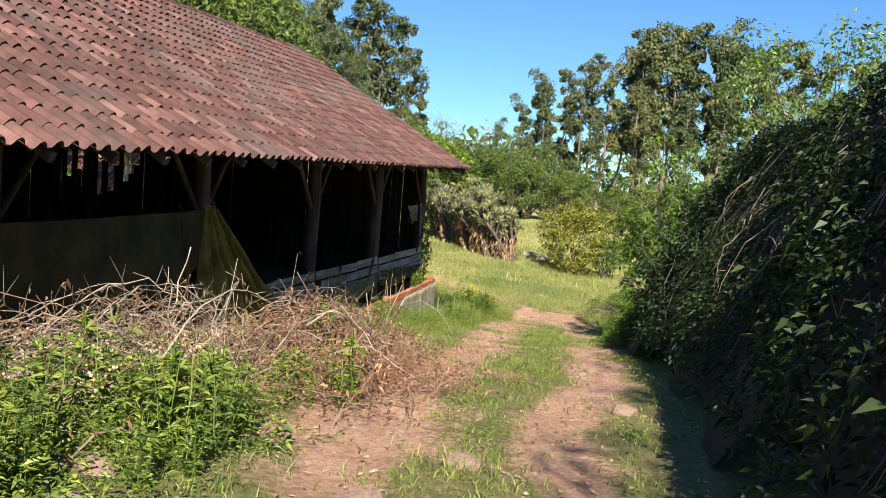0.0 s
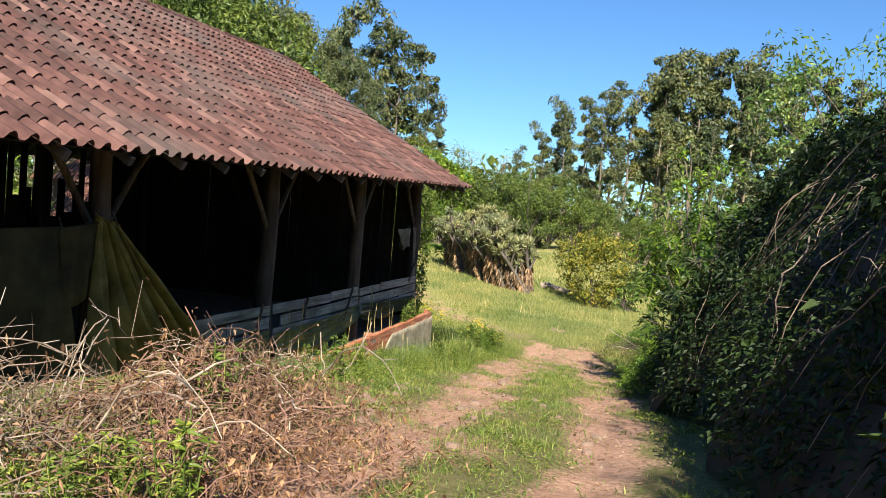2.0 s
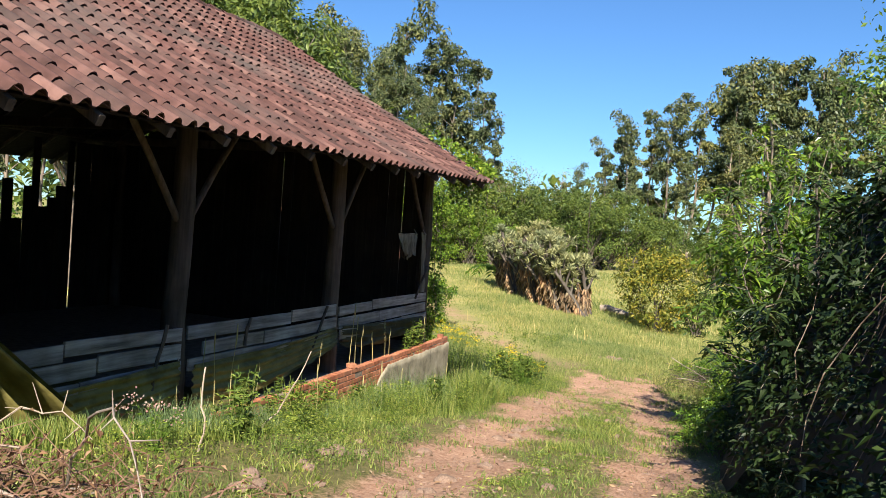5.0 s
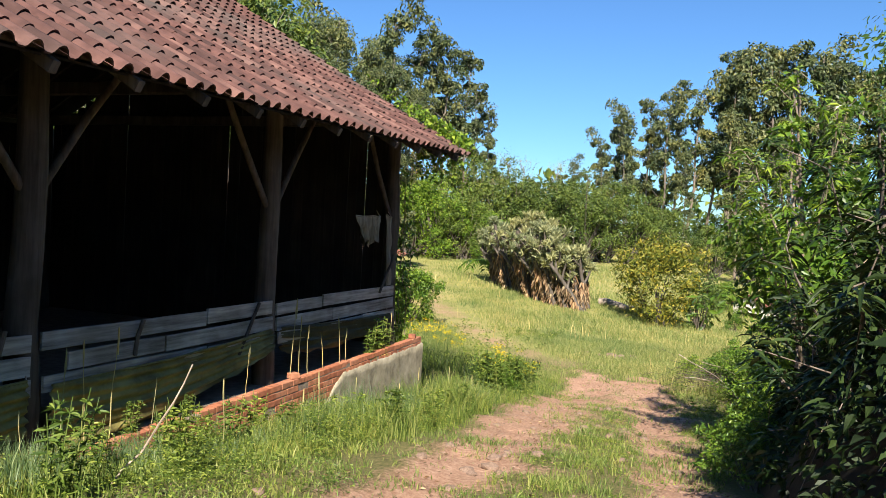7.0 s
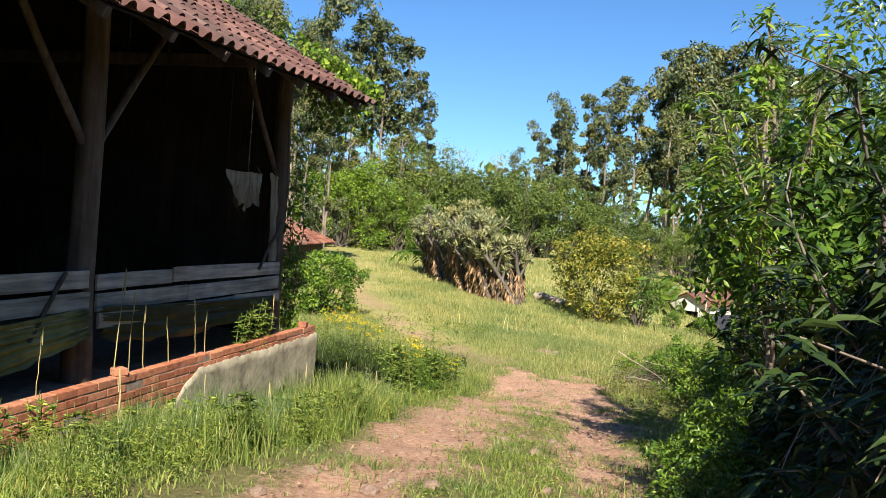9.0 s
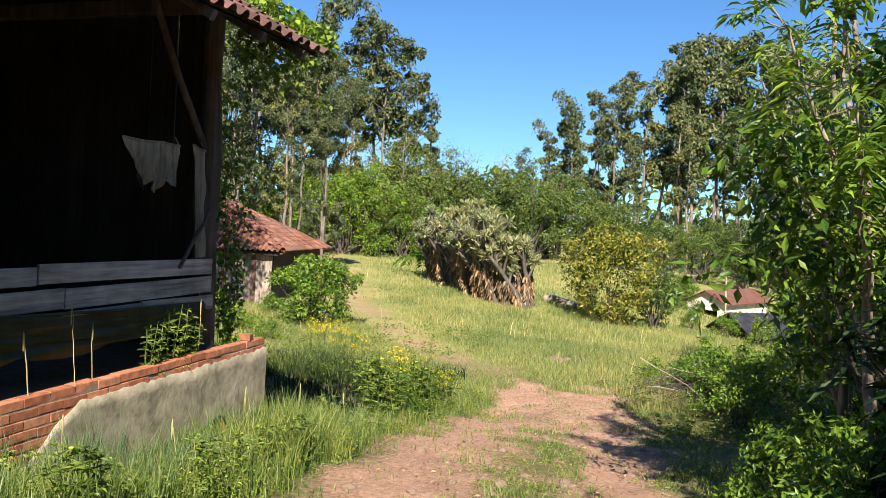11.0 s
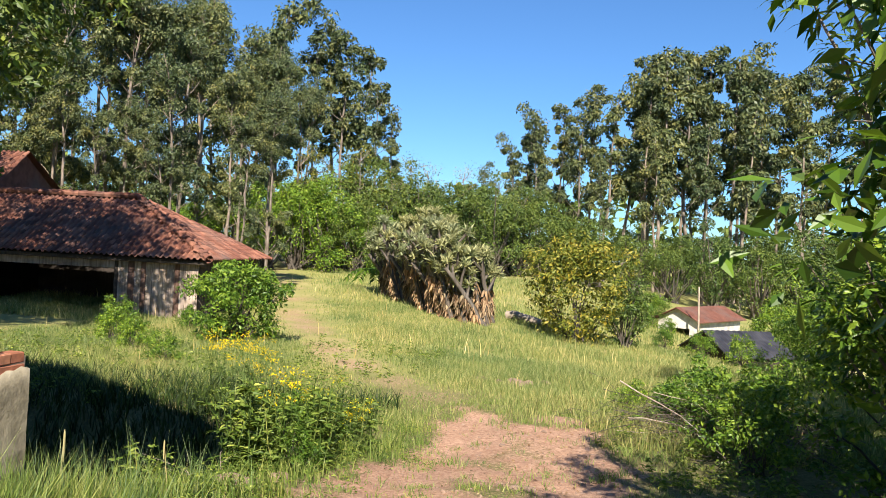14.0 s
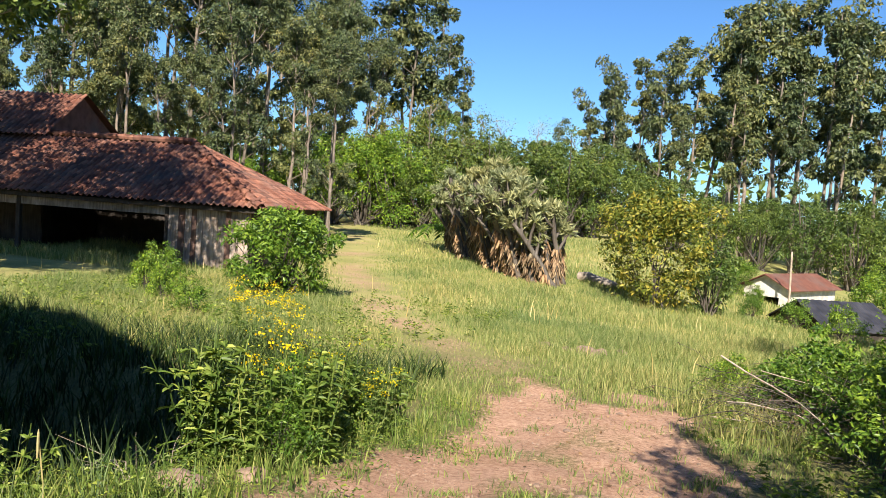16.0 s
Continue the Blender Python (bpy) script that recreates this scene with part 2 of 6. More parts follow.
class Geo:
    """Gathers vertices and faces; all pieces of one mesh."""

    def __init__(self):
        self.v, self.f, self.n = [], {}, 0

    def add(self, v, f):
        v = np.asarray(v, float).reshape(-1, 3)
        f = np.asarray(f, int)
        self.f.setdefault(f.shape[1], []).append(f + self.n)
        self.v.append(v)
        self.n += len(v)
        return self

    def mesh(self, name, mat, smooth=False):
        me = bpy.data.meshes.new(name)
        v = np.concatenate(self.v) if self.v else np.zeros((0, 3))
        loops, sizes = [], []
        for k, fs in self.f.items():
            a = np.concatenate(fs)
            loops.append(a.ravel())
            sizes.append(np.full(len(a), k))
        loops, sizes = np.concatenate(loops), np.concatenate(sizes)
        me.vertices.add(len(v))
        me.vertices.foreach_set("co", v.ravel())
        me.loops.add(len(loops))
        me.loops.foreach_set("vertex_index", loops.astype(np.int32))
        me.polygons.add(len(sizes))
        me.polygons.foreach_set("loop_start", np.concatenate([[0], np.cumsum(sizes)[:-1]]).astype(np.int32))
        me.update(calc_edges=True)
        me.polygons.foreach_set("use_smooth", np.full(len(sizes), smooth))
        me.materials.append(mat)
        return me


def part(name, geo, mat, parent, label="", smooth=False):
    ob = new(name, geo if isinstance(geo, bpy.types.Mesh) else geo.mesh(name, mat, smooth))
    ob.parent = parent
    if label:
        tagged(ob, label)
    return ob


def thing(name, at, label, category, group="", kind=""):
    ob = new(name)
    ob.location = at
    ob.empty_display_size = 0.2
    return tagged(ob, label, category, group, kind)


def unit(a):
    return a / np.maximum(np.linalg.norm(a, axis=-1, keepdims=True), 1e-9)


def box(geo, lo, hi, bevel=0.0):
    """An upright box with cut edges all round, where bevel is given."""
    lo, hi = np.array(lo, float), np.array(hi, float)
    if not bevel:
        v = [[(lo, hi)[i][0], (lo, hi)[j][1], (lo, hi)[k][2]] for i in (0, 1) for j in (0, 1) for k in (0, 1)]
        return geo.add(v, [[0, 1, 3, 2], [4, 6, 7, 5], [0, 4, 5, 1], [2, 3, 7, 6], [0, 2, 6, 4], [1, 5, 7, 3]])
    return slab(geo, [(lo[0], lo[1]), (hi[0], lo[1]), (hi[0], hi[1]), (lo[0], hi[1])], lo[2], hi[2], bevel)


def slab(geo, poly, z0, z1, bevel):
    p = np.array(poly, float)
    c = p.mean(0)
    q = c + (p - c) * (1 - bevel / np.maximum(np.abs(p - c), bevel * 1.5))
    n = len(p)
    rings = [(q, z0), (p, z0 + bevel), (p, z1 - bevel), (q, z1)]
    v = np.concatenate([np.c_[r, np.full(n, z)] for r, z in rings])
    f = [[k * n + i, k * n + (i + 1) % n, (k + 1) * n + (i + 1) % n, (k + 1) * n + i] for k in range(3) for i in range(n)]
    geo.add(v, f)
    geo.add(v[:n], [list(range(n))[::-1]])
    return geo.add(v[-n:], [list(range(n))])


def beam(geo, a, b, w, h, up=(0, 0, 1), rough=0.0):
    """A squared timber from a to b."""
    a, b = np.array(a, float), np.array(b, float)
    d = unit(b - a)
    s = unit(np.cross(d, np.array(up, float)))
    u = np.cross(s, d)
    e = min(w, h) * 0.12
    prof = [(-w / 2 + e, -h / 2), (w / 2 - e, -h / 2), (w / 2, -h / 2 + e), (w / 2, h / 2 - e), (w / 2 - e, h / 2), (-w / 2 + e, h / 2), (-w / 2, h / 2 - e), (-w / 2, -h / 2 + e)]
    n = max(2, int(np.linalg.norm(b - a) / 0.5) + 1) if rough else 2
    v = []
    for i in range(n):
        o = a + (b - a) * i / (n - 1) + (RNG.normal(0, rough, 3) if rough else 0)
        v += [o + s * x + u * y for x, y in prof]
    k = 8
    f = [[i * k + j, i * k + (j + 1) % k, (i + 1) * k + (j + 1) % k, (i + 1) * k + j] for i in range(n - 1) for j in range(k)]
    geo.add(v, f)
    geo.add(v[:k], [list(range(k))[::-1]])
    return geo.add(v[-k:], [list(range(k))])


def tube(geo, pts, radii, sides=6):
    pts = np.array(pts, float)
    n = len(pts)
    radii = np.broadcast_to(np.array(radii, float), n)
    d = unit(np.gradient(pts, axis=0))
    ref = np.array([0.31, 0.17, 0.93]) if abs(d[0, 2]) < 0.9 else np.array([1.0, 0.1, 0.0])
    s = unit(np.cross(d, ref))
    u = np.cross(s, d)
    ang = np.linspace(0, 2 * np.pi, sides, endpoint=False)
    v = pts[:, None] + radii[:, None, None] * (np.cos(ang)[None, :, None] * s[:, None] + np.sin(ang)[None, :, None] * u[:, None])
    i, j = np.meshgrid(np.arange(n - 1), np.arange(sides), indexing="ij")
    jn = (j + 1) % sides
    f = np.stack([i * sides + j, i * sides + jn, (i + 1) * sides + jn, (i + 1) * sides + j], -1).reshape(-1, 4)
    return geo.add(v.reshape(-1, 3), f)


def wander(a, b, n, amp, rng, sag=0.0):
    t = np.linspace(0, 1, n)[:, None]
    p = np.array(a) * (1 - t) + np.array(b) * t
    w = np.cumsum(rng.normal(0, amp, (n, 3)), 0)
    w -= w[-1] * t
    p = p + w
    p[:, 2] -= sag * np.sin(np.pi * t[:, 0])
    return p


def leaves(geo, base, way, length, width, rng, droop=0.15, seg=1, fold=0.18):
    """Leaves, each a folded and drooping blade that grows from base along way."""
    base, way = np.asarray(base, float), unit(np.asarray(way, float))
    n = len(base)
    if not n:
        return geo
    L = np.broadcast_to(np.asarray(length, float), n)[:, None]
    W = np.broadcast_to(np.asarray(width, float), n)[:, None]
    side = unit(np.cross(way, rng.normal(0, 1, (n, 3)) * 0.5 + np.array([0, 0, 1.0])))
    nor = np.cross(side, way)
    dz = np.array([0, 0, -1.0])
    if seg == 1:
        m = base + way * L * 0.45
        v = np.stack([base, m + side * W / 2 + nor * W * fold, base + way * L + dz * L * droop, m - side * W / 2 + nor * W * fold], 1)
        i = np.arange(n)[:, None] * 4
        return geo.add(v.reshape(-1, 3), np.concatenate([i + [0, 2, 1], i + [0, 3, 2]]))
    m1, m2 = base + way * L * 0.3 + dz * L * droop * 0.1, base + way * L * 0.68 + dz * L * droop * 0.45
    v = np.stack([base, m1 + side * W / 2 + nor * W * fold, m1 - side * W / 2 + nor * W * fold, m1, m2 + side * W * 0.42 + nor * W * fold, m2 - side * W * 0.42 + nor * W * fold, m2, base + way * L + dz * L * droop], 1)
    i = np.arange(n)[:, None] * 8
    geo.add(v.reshape(-1, 3), np.concatenate([i + [0, 3, 1], i + [0, 2, 3], i + [4, 6, 7], i + [6, 5, 7]]))
    k = geo.n - n * 8
    geo.f.setdefault(4, []).append(np.concatenate([i + [1, 3, 6, 4], i + [3, 2, 5, 6]]) + k)
    return geo


def clumps(geo, cents, rads, k, leaf, rng, flat=0.75, hang=0.35, slim=0.48, lean=0.45):
    """Leaves that clothe rounded clumps, their faces turned outwards as on a living twig head."""
    cents = np.asarray(cents, float)
    idx = np.repeat(np.arange(len(cents)), k)
    n = len(idx)
    d = unit(rng.normal(0, 1, (n, 3)) + [0, 0, 0.25])
    rr = np.asarray(rads, float)[idx] * rng.uniform(0.3, 1.0, n) ** 0.45
    rr = rr * (1 + 0.25 * np.sin(d[:, 0] * 5 + idx) * np.cos(d[:, 1] * 4 + idx * 2))
    base = cents[idx] + d * rr[:, None] * [1, 1, flat]
    nor = unit(d + [0, 0, 0.25] + rng.normal(0, lean, (n, 3)))
    way = unit(np.cross(nor, rng.normal(0, 1, (n, 3))) + np.array([0, 0, -hang]) + d * 0.25)
    side = unit(np.cross(nor, way))
    L = (rng.uniform(0.65, 1.35, n) * leaf)[:, None]
    W = L * slim * rng.uniform(0.75, 1.25, n)[:, None]
    m = base + way * L * 0.45 + nor * W * 0.1
    v = np.stack([base, m + side * W / 2, base + way * L, m - side * W / 2], 1)
    i = np.arange(n)[:, None] * 4
    return geo.add(v.reshape(-1, 3), np.concatenate([i + [0, 2, 1], i + [0, 3, 2]]))


def blades(geo, base, height, width, rng, lean=0.35):
    """Grass blades: bent strips that taper to a point."""
    n = len(base)
    h = np.broadcast_to(np.asarray(height, float), n)[:, None]
    w = np.broadcast_to(np.asarray(width, float), n)[:, None]
    a = rng.uniform(0, 2 * np.pi, n)
    side = np.stack([np.cos(a), np.sin(a), np.zeros(n)], 1)
    b = rng.uniform(0, 2 * np.pi, n)
    ln = np.stack([np.cos(b), np.sin(b), np.zeros(n)], 1) * (rng.uniform(0.2, 1.3, n) * lean)[:, None]
    up = np.array([0, 0, 1.0])
    mid = base + up * h * 0.55 + ln * h * 0.3
    tip = base + up * h + ln * h
    v = np.stack([base - side * w / 2, base + side * w / 2, mid + side * w * 0.4, mid - side * w * 0.4, tip], 1)
    i = np.arange(n)[:, None] * 5
    geo.add(v.reshape(-1, 3), i + [0, 1, 2, 3])
    k = geo.n - n * 5
    geo.f.setdefault(3, []).append(i + [3, 2, 4] + k)
    return geo


def vnoise(x, y, s, seed=0):
    """Smooth noise of -1 to 1 over the plan, s metres across."""
    x, y = np.asarray(x, float) / s, np.asarray(y, float) / s
    xi, yi = np.floor(x), np.floor(y)
    fx, fy = x - xi, y - yi
    fx, fy = fx * fx * (3 - 2 * fx), fy * fy * (3 - 2 * fy)
    h = lambda a, b_: np.modf(np.abs(np.sin(a * 127.1 + b_ * 311.7 + seed * 74.7) * 43758.5453))[0] * 2 - 1
    return (h(xi, yi) * (1 - fx) + h(xi + 1, yi) * fx) * (1 - fy) + (h(xi, yi + 1) * (1 - fx) + h(xi + 1, yi + 1) * fx) * fy


def step(a, b_, x):
    u = np.clip((np.asarray(x, float) - a) / (b_ - a), 0, 1)
    return u * u * (3 - 2 * u)


# ---- the lie of the land ----
YS = [-400, -60, -40, -23, -17.8, -14.6, -8.9, -5.8, -2.65, 0, 5, 9, 13, 20, 28, 40, 60, 90, 200, 2000]
ZS = [6.0, 4.2, 3.0, 1.6, 1.1, 0.8, 0.06, -0.35, -0.85, -1.15, -1.9, -1.98, -2.1, -2.25, -2.3, -1.9, -1.2, -0.7, 0, 0]
_fy = np.linspace(-60, 200, 1041)
_fz = np.convolve(np.pad(np.interp(_fy, YS, ZS), 6, mode="edge"), np.ones(13) / 13, "valid")


def rut_l(y):
    return np.interp(y, [-40, -19, -12, -5, 0, 4, 8], [4.6, 4.3, 3.45, 2.95, 2.3, 1.9, 1.9])


def rut_r(y):
    return np.interp(y, [-40, -18, -10, -5, 0, 5, 8.5], [5.9, 5.6, 5.3, 4.95, 4.35, 4.0, 3.3])


def bare_earth(x, y):
    x, y = np.asarray(x, float), np.asarray(y, float)
    wob = vnoise(x, y, 1.1, 3) * 0.24 + vnoise(x, y, 0.4, 4) * 0.14
    a = np.exp(-((x - rut_l(y) + wob) / np.interp(y, [-20, -12, 0], [0.42, 0.52, 0.75])) ** 2)
    b_ = np.exp(-((x - rut_r(y) + wob) / np.interp(y, [-20, -8, 2], [0.36, 0.42, 0.75])) ** 2)
    mid = (rut_l(y) + rut_r(y)) / 2
    c_ = step(-3.0, 1.5, y) * np.exp(-((x - mid - 0.15 + wob) / 1.35) ** 4) * (0.62 + 0.35 * vnoise(x, y, 0.7, 61))
    near = step(-8.5, -12, y) * np.exp(-((x - np.interp(y, [-20, -10], [4.0, 3.4]) + wob) / 1.1) ** 2) * (0.5 + 0.42 * vnoise(x, y, 0.5, 62))
    fade = step(10.2, 8.4, y + wob * 4.5)
    patch = 0.22 * vnoise(x, y, 0.6, 8) + 0.14 * vnoise(x, y, 0.23, 63)
    return np.clip(np.maximum(np.maximum(a, b_), np.maximum(c_, near)) * fade + patch, 0, 1) * fade + 0.55 * track(x, y) * (0.8 + 0.4 * vnoise(x, y, 0.9, 44))


def track(x, y):
    """The grassy way on, past the bare earth."""
    cx = np.interp(y, [6, 10, 16, 26, 38, 60], [2.2, 0.8, -3.6, -9.5, -15.5, -27])
    return np.exp(-((np.asarray(x, float) - cx) / (1.1 + 0.03 * np.asarray(y, float))) ** 2) * step(7, 11, y)


def land(x, y):
    x, y = np.asarray(x, float), np.asarray(y, float)
    z = np.where(np.abs(y - 70) > 130, np.interp(y, YS, ZS), np.interp(y, _fy, _fz))
    w = step(8, 45, y)
    z = z - w * np.clip(0.16 * (x + 4), 0, 4.5) * step(260, 120, y)
    near = step(60, 20, np.abs(y)) * step(60, 20, np.abs(x))
    z = z + near * (0.05 * vnoise(x, y, 1.7, 1) + 0.025 * vnoise(x, y, 0.45, 2)) + (1 - near) * 0.25 * vnoise(x, y, 9, 5)
    z = z - 0.05 * near * (np.exp(-((x - rut_l(y)) / 0.35) ** 2) + np.exp(-((x - rut_r(y)) / 0.35) ** 2)) * step(10, 7, y)
    dip = step(0.3, -0.35, x) * step(-0.5, 0.1, y) * step(6.6, 4.2, y) * 1.35 * step(-12, -8, x)
    foot = 0.27 * step(1.9, 0.35, x) * step(-11.2, -8.5, y) * step(1.5, -0.5, y) * step(-0.4, 0.0, x)
    return z - dip - foot


def lay(x, y, lift=0.0):
    return np.stack([x, y, land(x, y) + lift], -1)


def axis_steps(*spans):
    out = [np.arange(a, b_, s) for a, b_, s in spans]
    return np.concatenate(out + [[spans[-1][1]]])


gx = axis_steps((-1500, -200, 130), (-200, -60, 14), (-60, -12, 2.4), (-12, -2, 0.5), (-2, 8, 0.11), (8, 16, 0.5), (16, 60, 2.4), (60, 200, 14), (200, 1500, 130))
gy = axis_steps((-1500, -200, 130), (-200, -60, 14), (-60, -25, 1.5), (-25, 12, 0.12), (12, 30, 0.4), (30, 90, 1.5), (90, 200, 11), (200, 1500, 130))
GX, GY = np.meshgrid(gx, gy, indexing="ij")
g = Geo()
i, j = np.meshgrid(np.arange(len(gx) - 1), np.arange(len(gy) - 1), indexing="ij")
k = i * len(gy) + j
g.add(np.stack([GX, GY, land(GX, GY)], -1).reshape(-1, 3), np.stack([k, k + len(gy), k + len(gy) + 1, k + 1], -1).reshape(-1, 4))
ground = part("ground", g, M_GROUND, None, smooth=True)
for nm, val in (("bare", bare_earth(GX, GY)), ("dry", step(8, 16, GY) * 0.9)):
    ground.data.attributes.new(nm, "FLOAT", "POINT").data.foreach_set("value", val.ravel().astype(np.float32))
tagged(ground, "rutted red earth track through grassy sloping ground", "ground", kind="structure")

# ---- tiled roofs ----
SLOPE = 0.578


def tile_shape(w=0.215, ln=0.42, lift=0.034):
    """One clay tile: a shallow channel and a round cover, with its thickness at the lower edge."""
    u = np.array([-0.5, -0.42, -0.19, -0.1, 0.0, 0.14, 0.28, 0.41, 0.5]) * w
    h = np.array([0.06, 0.0, 0.0, 0.07, 0.25, 0.34, 0.33, 0.22, 0.06]) * w
    lo = np.c_[u, np.zeros(9), h + lift]
    hi = np.c_[u, np.full(9, ln), h]
    lip = np.c_[u, np.full(9, 0.004), h + lift - 0.016]
    k = np.arange(8)[:, None]
    return np.concatenate([lo, hi, lip]), np.concatenate([k + [0, 1, 10, 9], k + [18, 19, 1, 0]])


def frame_of(o, ux, uy):
    ux, uy = unit(np.array(ux, float)), unit(np.array(uy, float))
    return np.array(o, float), np.stack([ux, uy, np.cross(ux, uy)], 1)


def tile_places(length, rise, w=0.215, ex=0.34):
    return [(c * w + w / 2, r * ex, r) for r in range(int(rise / ex)) for c in range(int(length / w))]


def tile_many(geo, o, R, places, rng, w=0.215, ln=0.42, sag=0.0):
    tv, tf = tile_shape(w, ln)
    p = np.array([(a, b_) for a, b_, *_ in places])
    if not len(p):
        return geo
    jit = rng.normal(0, 1, (len(p), 3)) * np.array([0.006, 0.012, 0.003])
    ang = rng.normal(0, 0.012, len(p))
    base = np.c_[p, -sag * np.sin(np.clip(p[:, 1] / max(p[:, 1].max(), 1), 0, 1) * np.pi)] + jit
    x = tv[None, :, 0] - tv[None, :, 1] * ang[:, None]
    y = tv[None, :, 1] + tv[None, :, 0] * ang[:, None]
    v = np.stack([x, y, np.broadcast_to(tv[None, :, 2], x.shape)], -1) + base[:, None]
    v = v @ R.T + o
    return geo.add(v.reshape(-1, 3), (tf[None] + (np.arange(len(p)) * len(tv))[:, None, None]).reshape(-1, 4))


# ---- the barn ----
B0, B1 = -27.0, -0.45           # its two gable ends
EX, RX = 0.92, -4.4             # eave and ridge
TILT = 0.0195


def eave_z(y):
    return 3.33 + TILT * (y - B1)


rb = np.random.default_rng(11)
barn = thing("barn", (-4.4, -13.5, 0.6), "old open-sided timber barn with a red clay-tiled gable roof", "barn")
barn_in = Matrix.Translation(barn.location).inverted()


def bpart(name, geo, mat, parent=None, label="", smooth=False):
    ob = part(name, geo, mat, parent or barn, label, smooth)
    ob.matrix_parent_inverse = barn_in if parent is None else Matrix.Identity(4)
    return ob


front_o, front_R = frame_of((EX, B0, eave_z(B0)), (0, 1, TILT), (-1, 0, SLOPE))
back_o, back_R = frame_of((2 * RX - EX, B1, eave_z(B1)), (0, -1, -TILT), (1, 0, SLOPE))
rise = math.hypot(EX - RX, (EX - RX) * SLOPE)
places = tile_places(B1 - B0, rise)
near = [p for p in places if 15.2 < p[0] < 20.0 and p[2] < 13]
rest = [p for p in places if not (15.2 < p[0] < 20.0 and p[2] < 13)]
g = Geo()
tile_many(g, front_o, front_R, rest, rb, sag=0.05)
tile_many(g, back_o, back_R, places, rb)
roof = bpart("roof", g, M_TILE, label="weathered red-brown clay tiles")
tagged(roof, kind="stuff")

# dark deck added under the tiles, stops sun leaking through their gaps
for sgn, xe in ((1, EX), (-1, 2 * RX - EX)):
    g = Geo()
    dn = 0.03
    v = [(x, y, eave_z(y) + (EX - RX) * SLOPE * f_ - d_) for d_ in (dn, dn + 0.02) for x, f_ in ((xe - sgn * 0.12, 0.022), ((xe + RX) / 2, 0.495), (RX, 1.0)) for y in (B0 + 0.05, B1 - 0.03)]
    v = [(x, y, z - (0.06 if 2 <= q % 6 <= 3 else 0)) for q, (x, y, z) in enumerate(v)]
    g.add(v, [[0, 1, 3, 2], [2, 3, 5, 4], [6, 8, 9, 7], [8, 10, 11, 9], [0, 6, 7, 1], [0, 2, 8, 6], [2, 4, 10, 8], [1, 7, 9, 3], [3, 9, 11, 5]])
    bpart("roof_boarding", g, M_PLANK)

# ridge caps
g = Geo()
n = int((B1 - B0) / 0.36)
ang = np.linspace(-0.15, np.pi + 0.15, 9)
for q in range(n):
    y0 = B0 + q * 0.36
    zr = eave_z(y0) + (EX - RX) * SLOPE + 0.0
    ring = lambda y, r_: np.c_[RX + np.cos(ang) * r_, np.full(9, y), zr + np.sin(ang) * r_ * 0.8 + rb.normal(0, 0.006)]
    v = np.concatenate([ring(y0, 0.15), ring(y0 + 0.4, 0.125), ring(y0, 0.13)])
    k = np.arange(8)[:, None]
    g.add(v, np.concatenate([k + [0, 1, 10, 9], k + [18, 19, 1, 0]]))
bpart("ridge_cap", g, M_TILE)

# frame: posts, plates, braces, rafters
POSTS = [-0.75, -4.75, -8.62, -12.75, -16.7, -20.7, -24.7]
for y in POSTS:
    for x in (-0.42, -8.6):
        g = Geo()
        z1 = eave_z(y) + (EX + 0.42) * SLOPE - 0.22
        pts = [(x + rb.normal(0, 0.012), y + rb.normal(0, 0.015), z) for z in np.linspace(min(-0.3, float(land(x, y)) - 0.1), z1, 7)]
        tube(g, pts, np.linspace(0.155, 0.115, 7) * (1 + rb.normal(0, 0.04, 7)), 9)
        bpart("post", g, M_WOOD, smooth=True)
    for d in ((-1,) if y > -1 else (-1, 1)):
        g = Geo()
        tube(g, [(-0.42, y + d * 0.1, 2.25), (-0.43, y + d * 0.62, 2.95), (-0.42, y + d * 1.12, 3.72 + TILT * y)], [0.045, 0.042, 0.04], 7)
        bpart("brace", g, M_WOOD, smooth=True)
for x in (-0.42, -8.6):
    g = Geo()
    beam(g, (x, B0 + 0.2, eave_z(B0) + 1.34 * SLOPE - 0.16), (x, B1 - 0.05, eave_z(B1) + 1.34 * SLOPE - 0.16), 0.16, 0.18)
    bpart("wall_plate", g, M_WOOD)
for y in POSTS:
    g = Geo()
    beam(g, (-8.6, y, eave_z(y) + 0.6), (-0.42, y, eave_z(y) + 0.6), 0.14, 0.18)
    bpart("tie_beam", g, M_WOOD)
for y in np.arange(B0 + 0.15, B1, 0.86):
    for sgn, xe in ((1, EX), (-1, 2 * RX - EX)):
        g = Geo()
        beam(g, (xe - sgn * 0.03, y, eave_z(y) - 0.06), (RX, y, eave_z(y) + (EX - RX) * SLOPE - 0.08), 0.07, 0.1)
        bpart("rafter", g, M_WOOD)
for f_ in np.linspace(0.03, 0.97, 9):
    for sgn in (1, -1):
        x = RX + sgn * (EX - RX) * (1 - f_)
        g = Geo()
        beam(g, (x, B0 + 0.1, eave_z(B0) + (EX - RX) * f_ * SLOPE - 0.01), (x, B1 - 0.02, eave_z(B1) + (EX - RX) * f_ * SLOPE - 0.01), 0.05, 0.03)
        bpart("batten", g, M_WOOD)

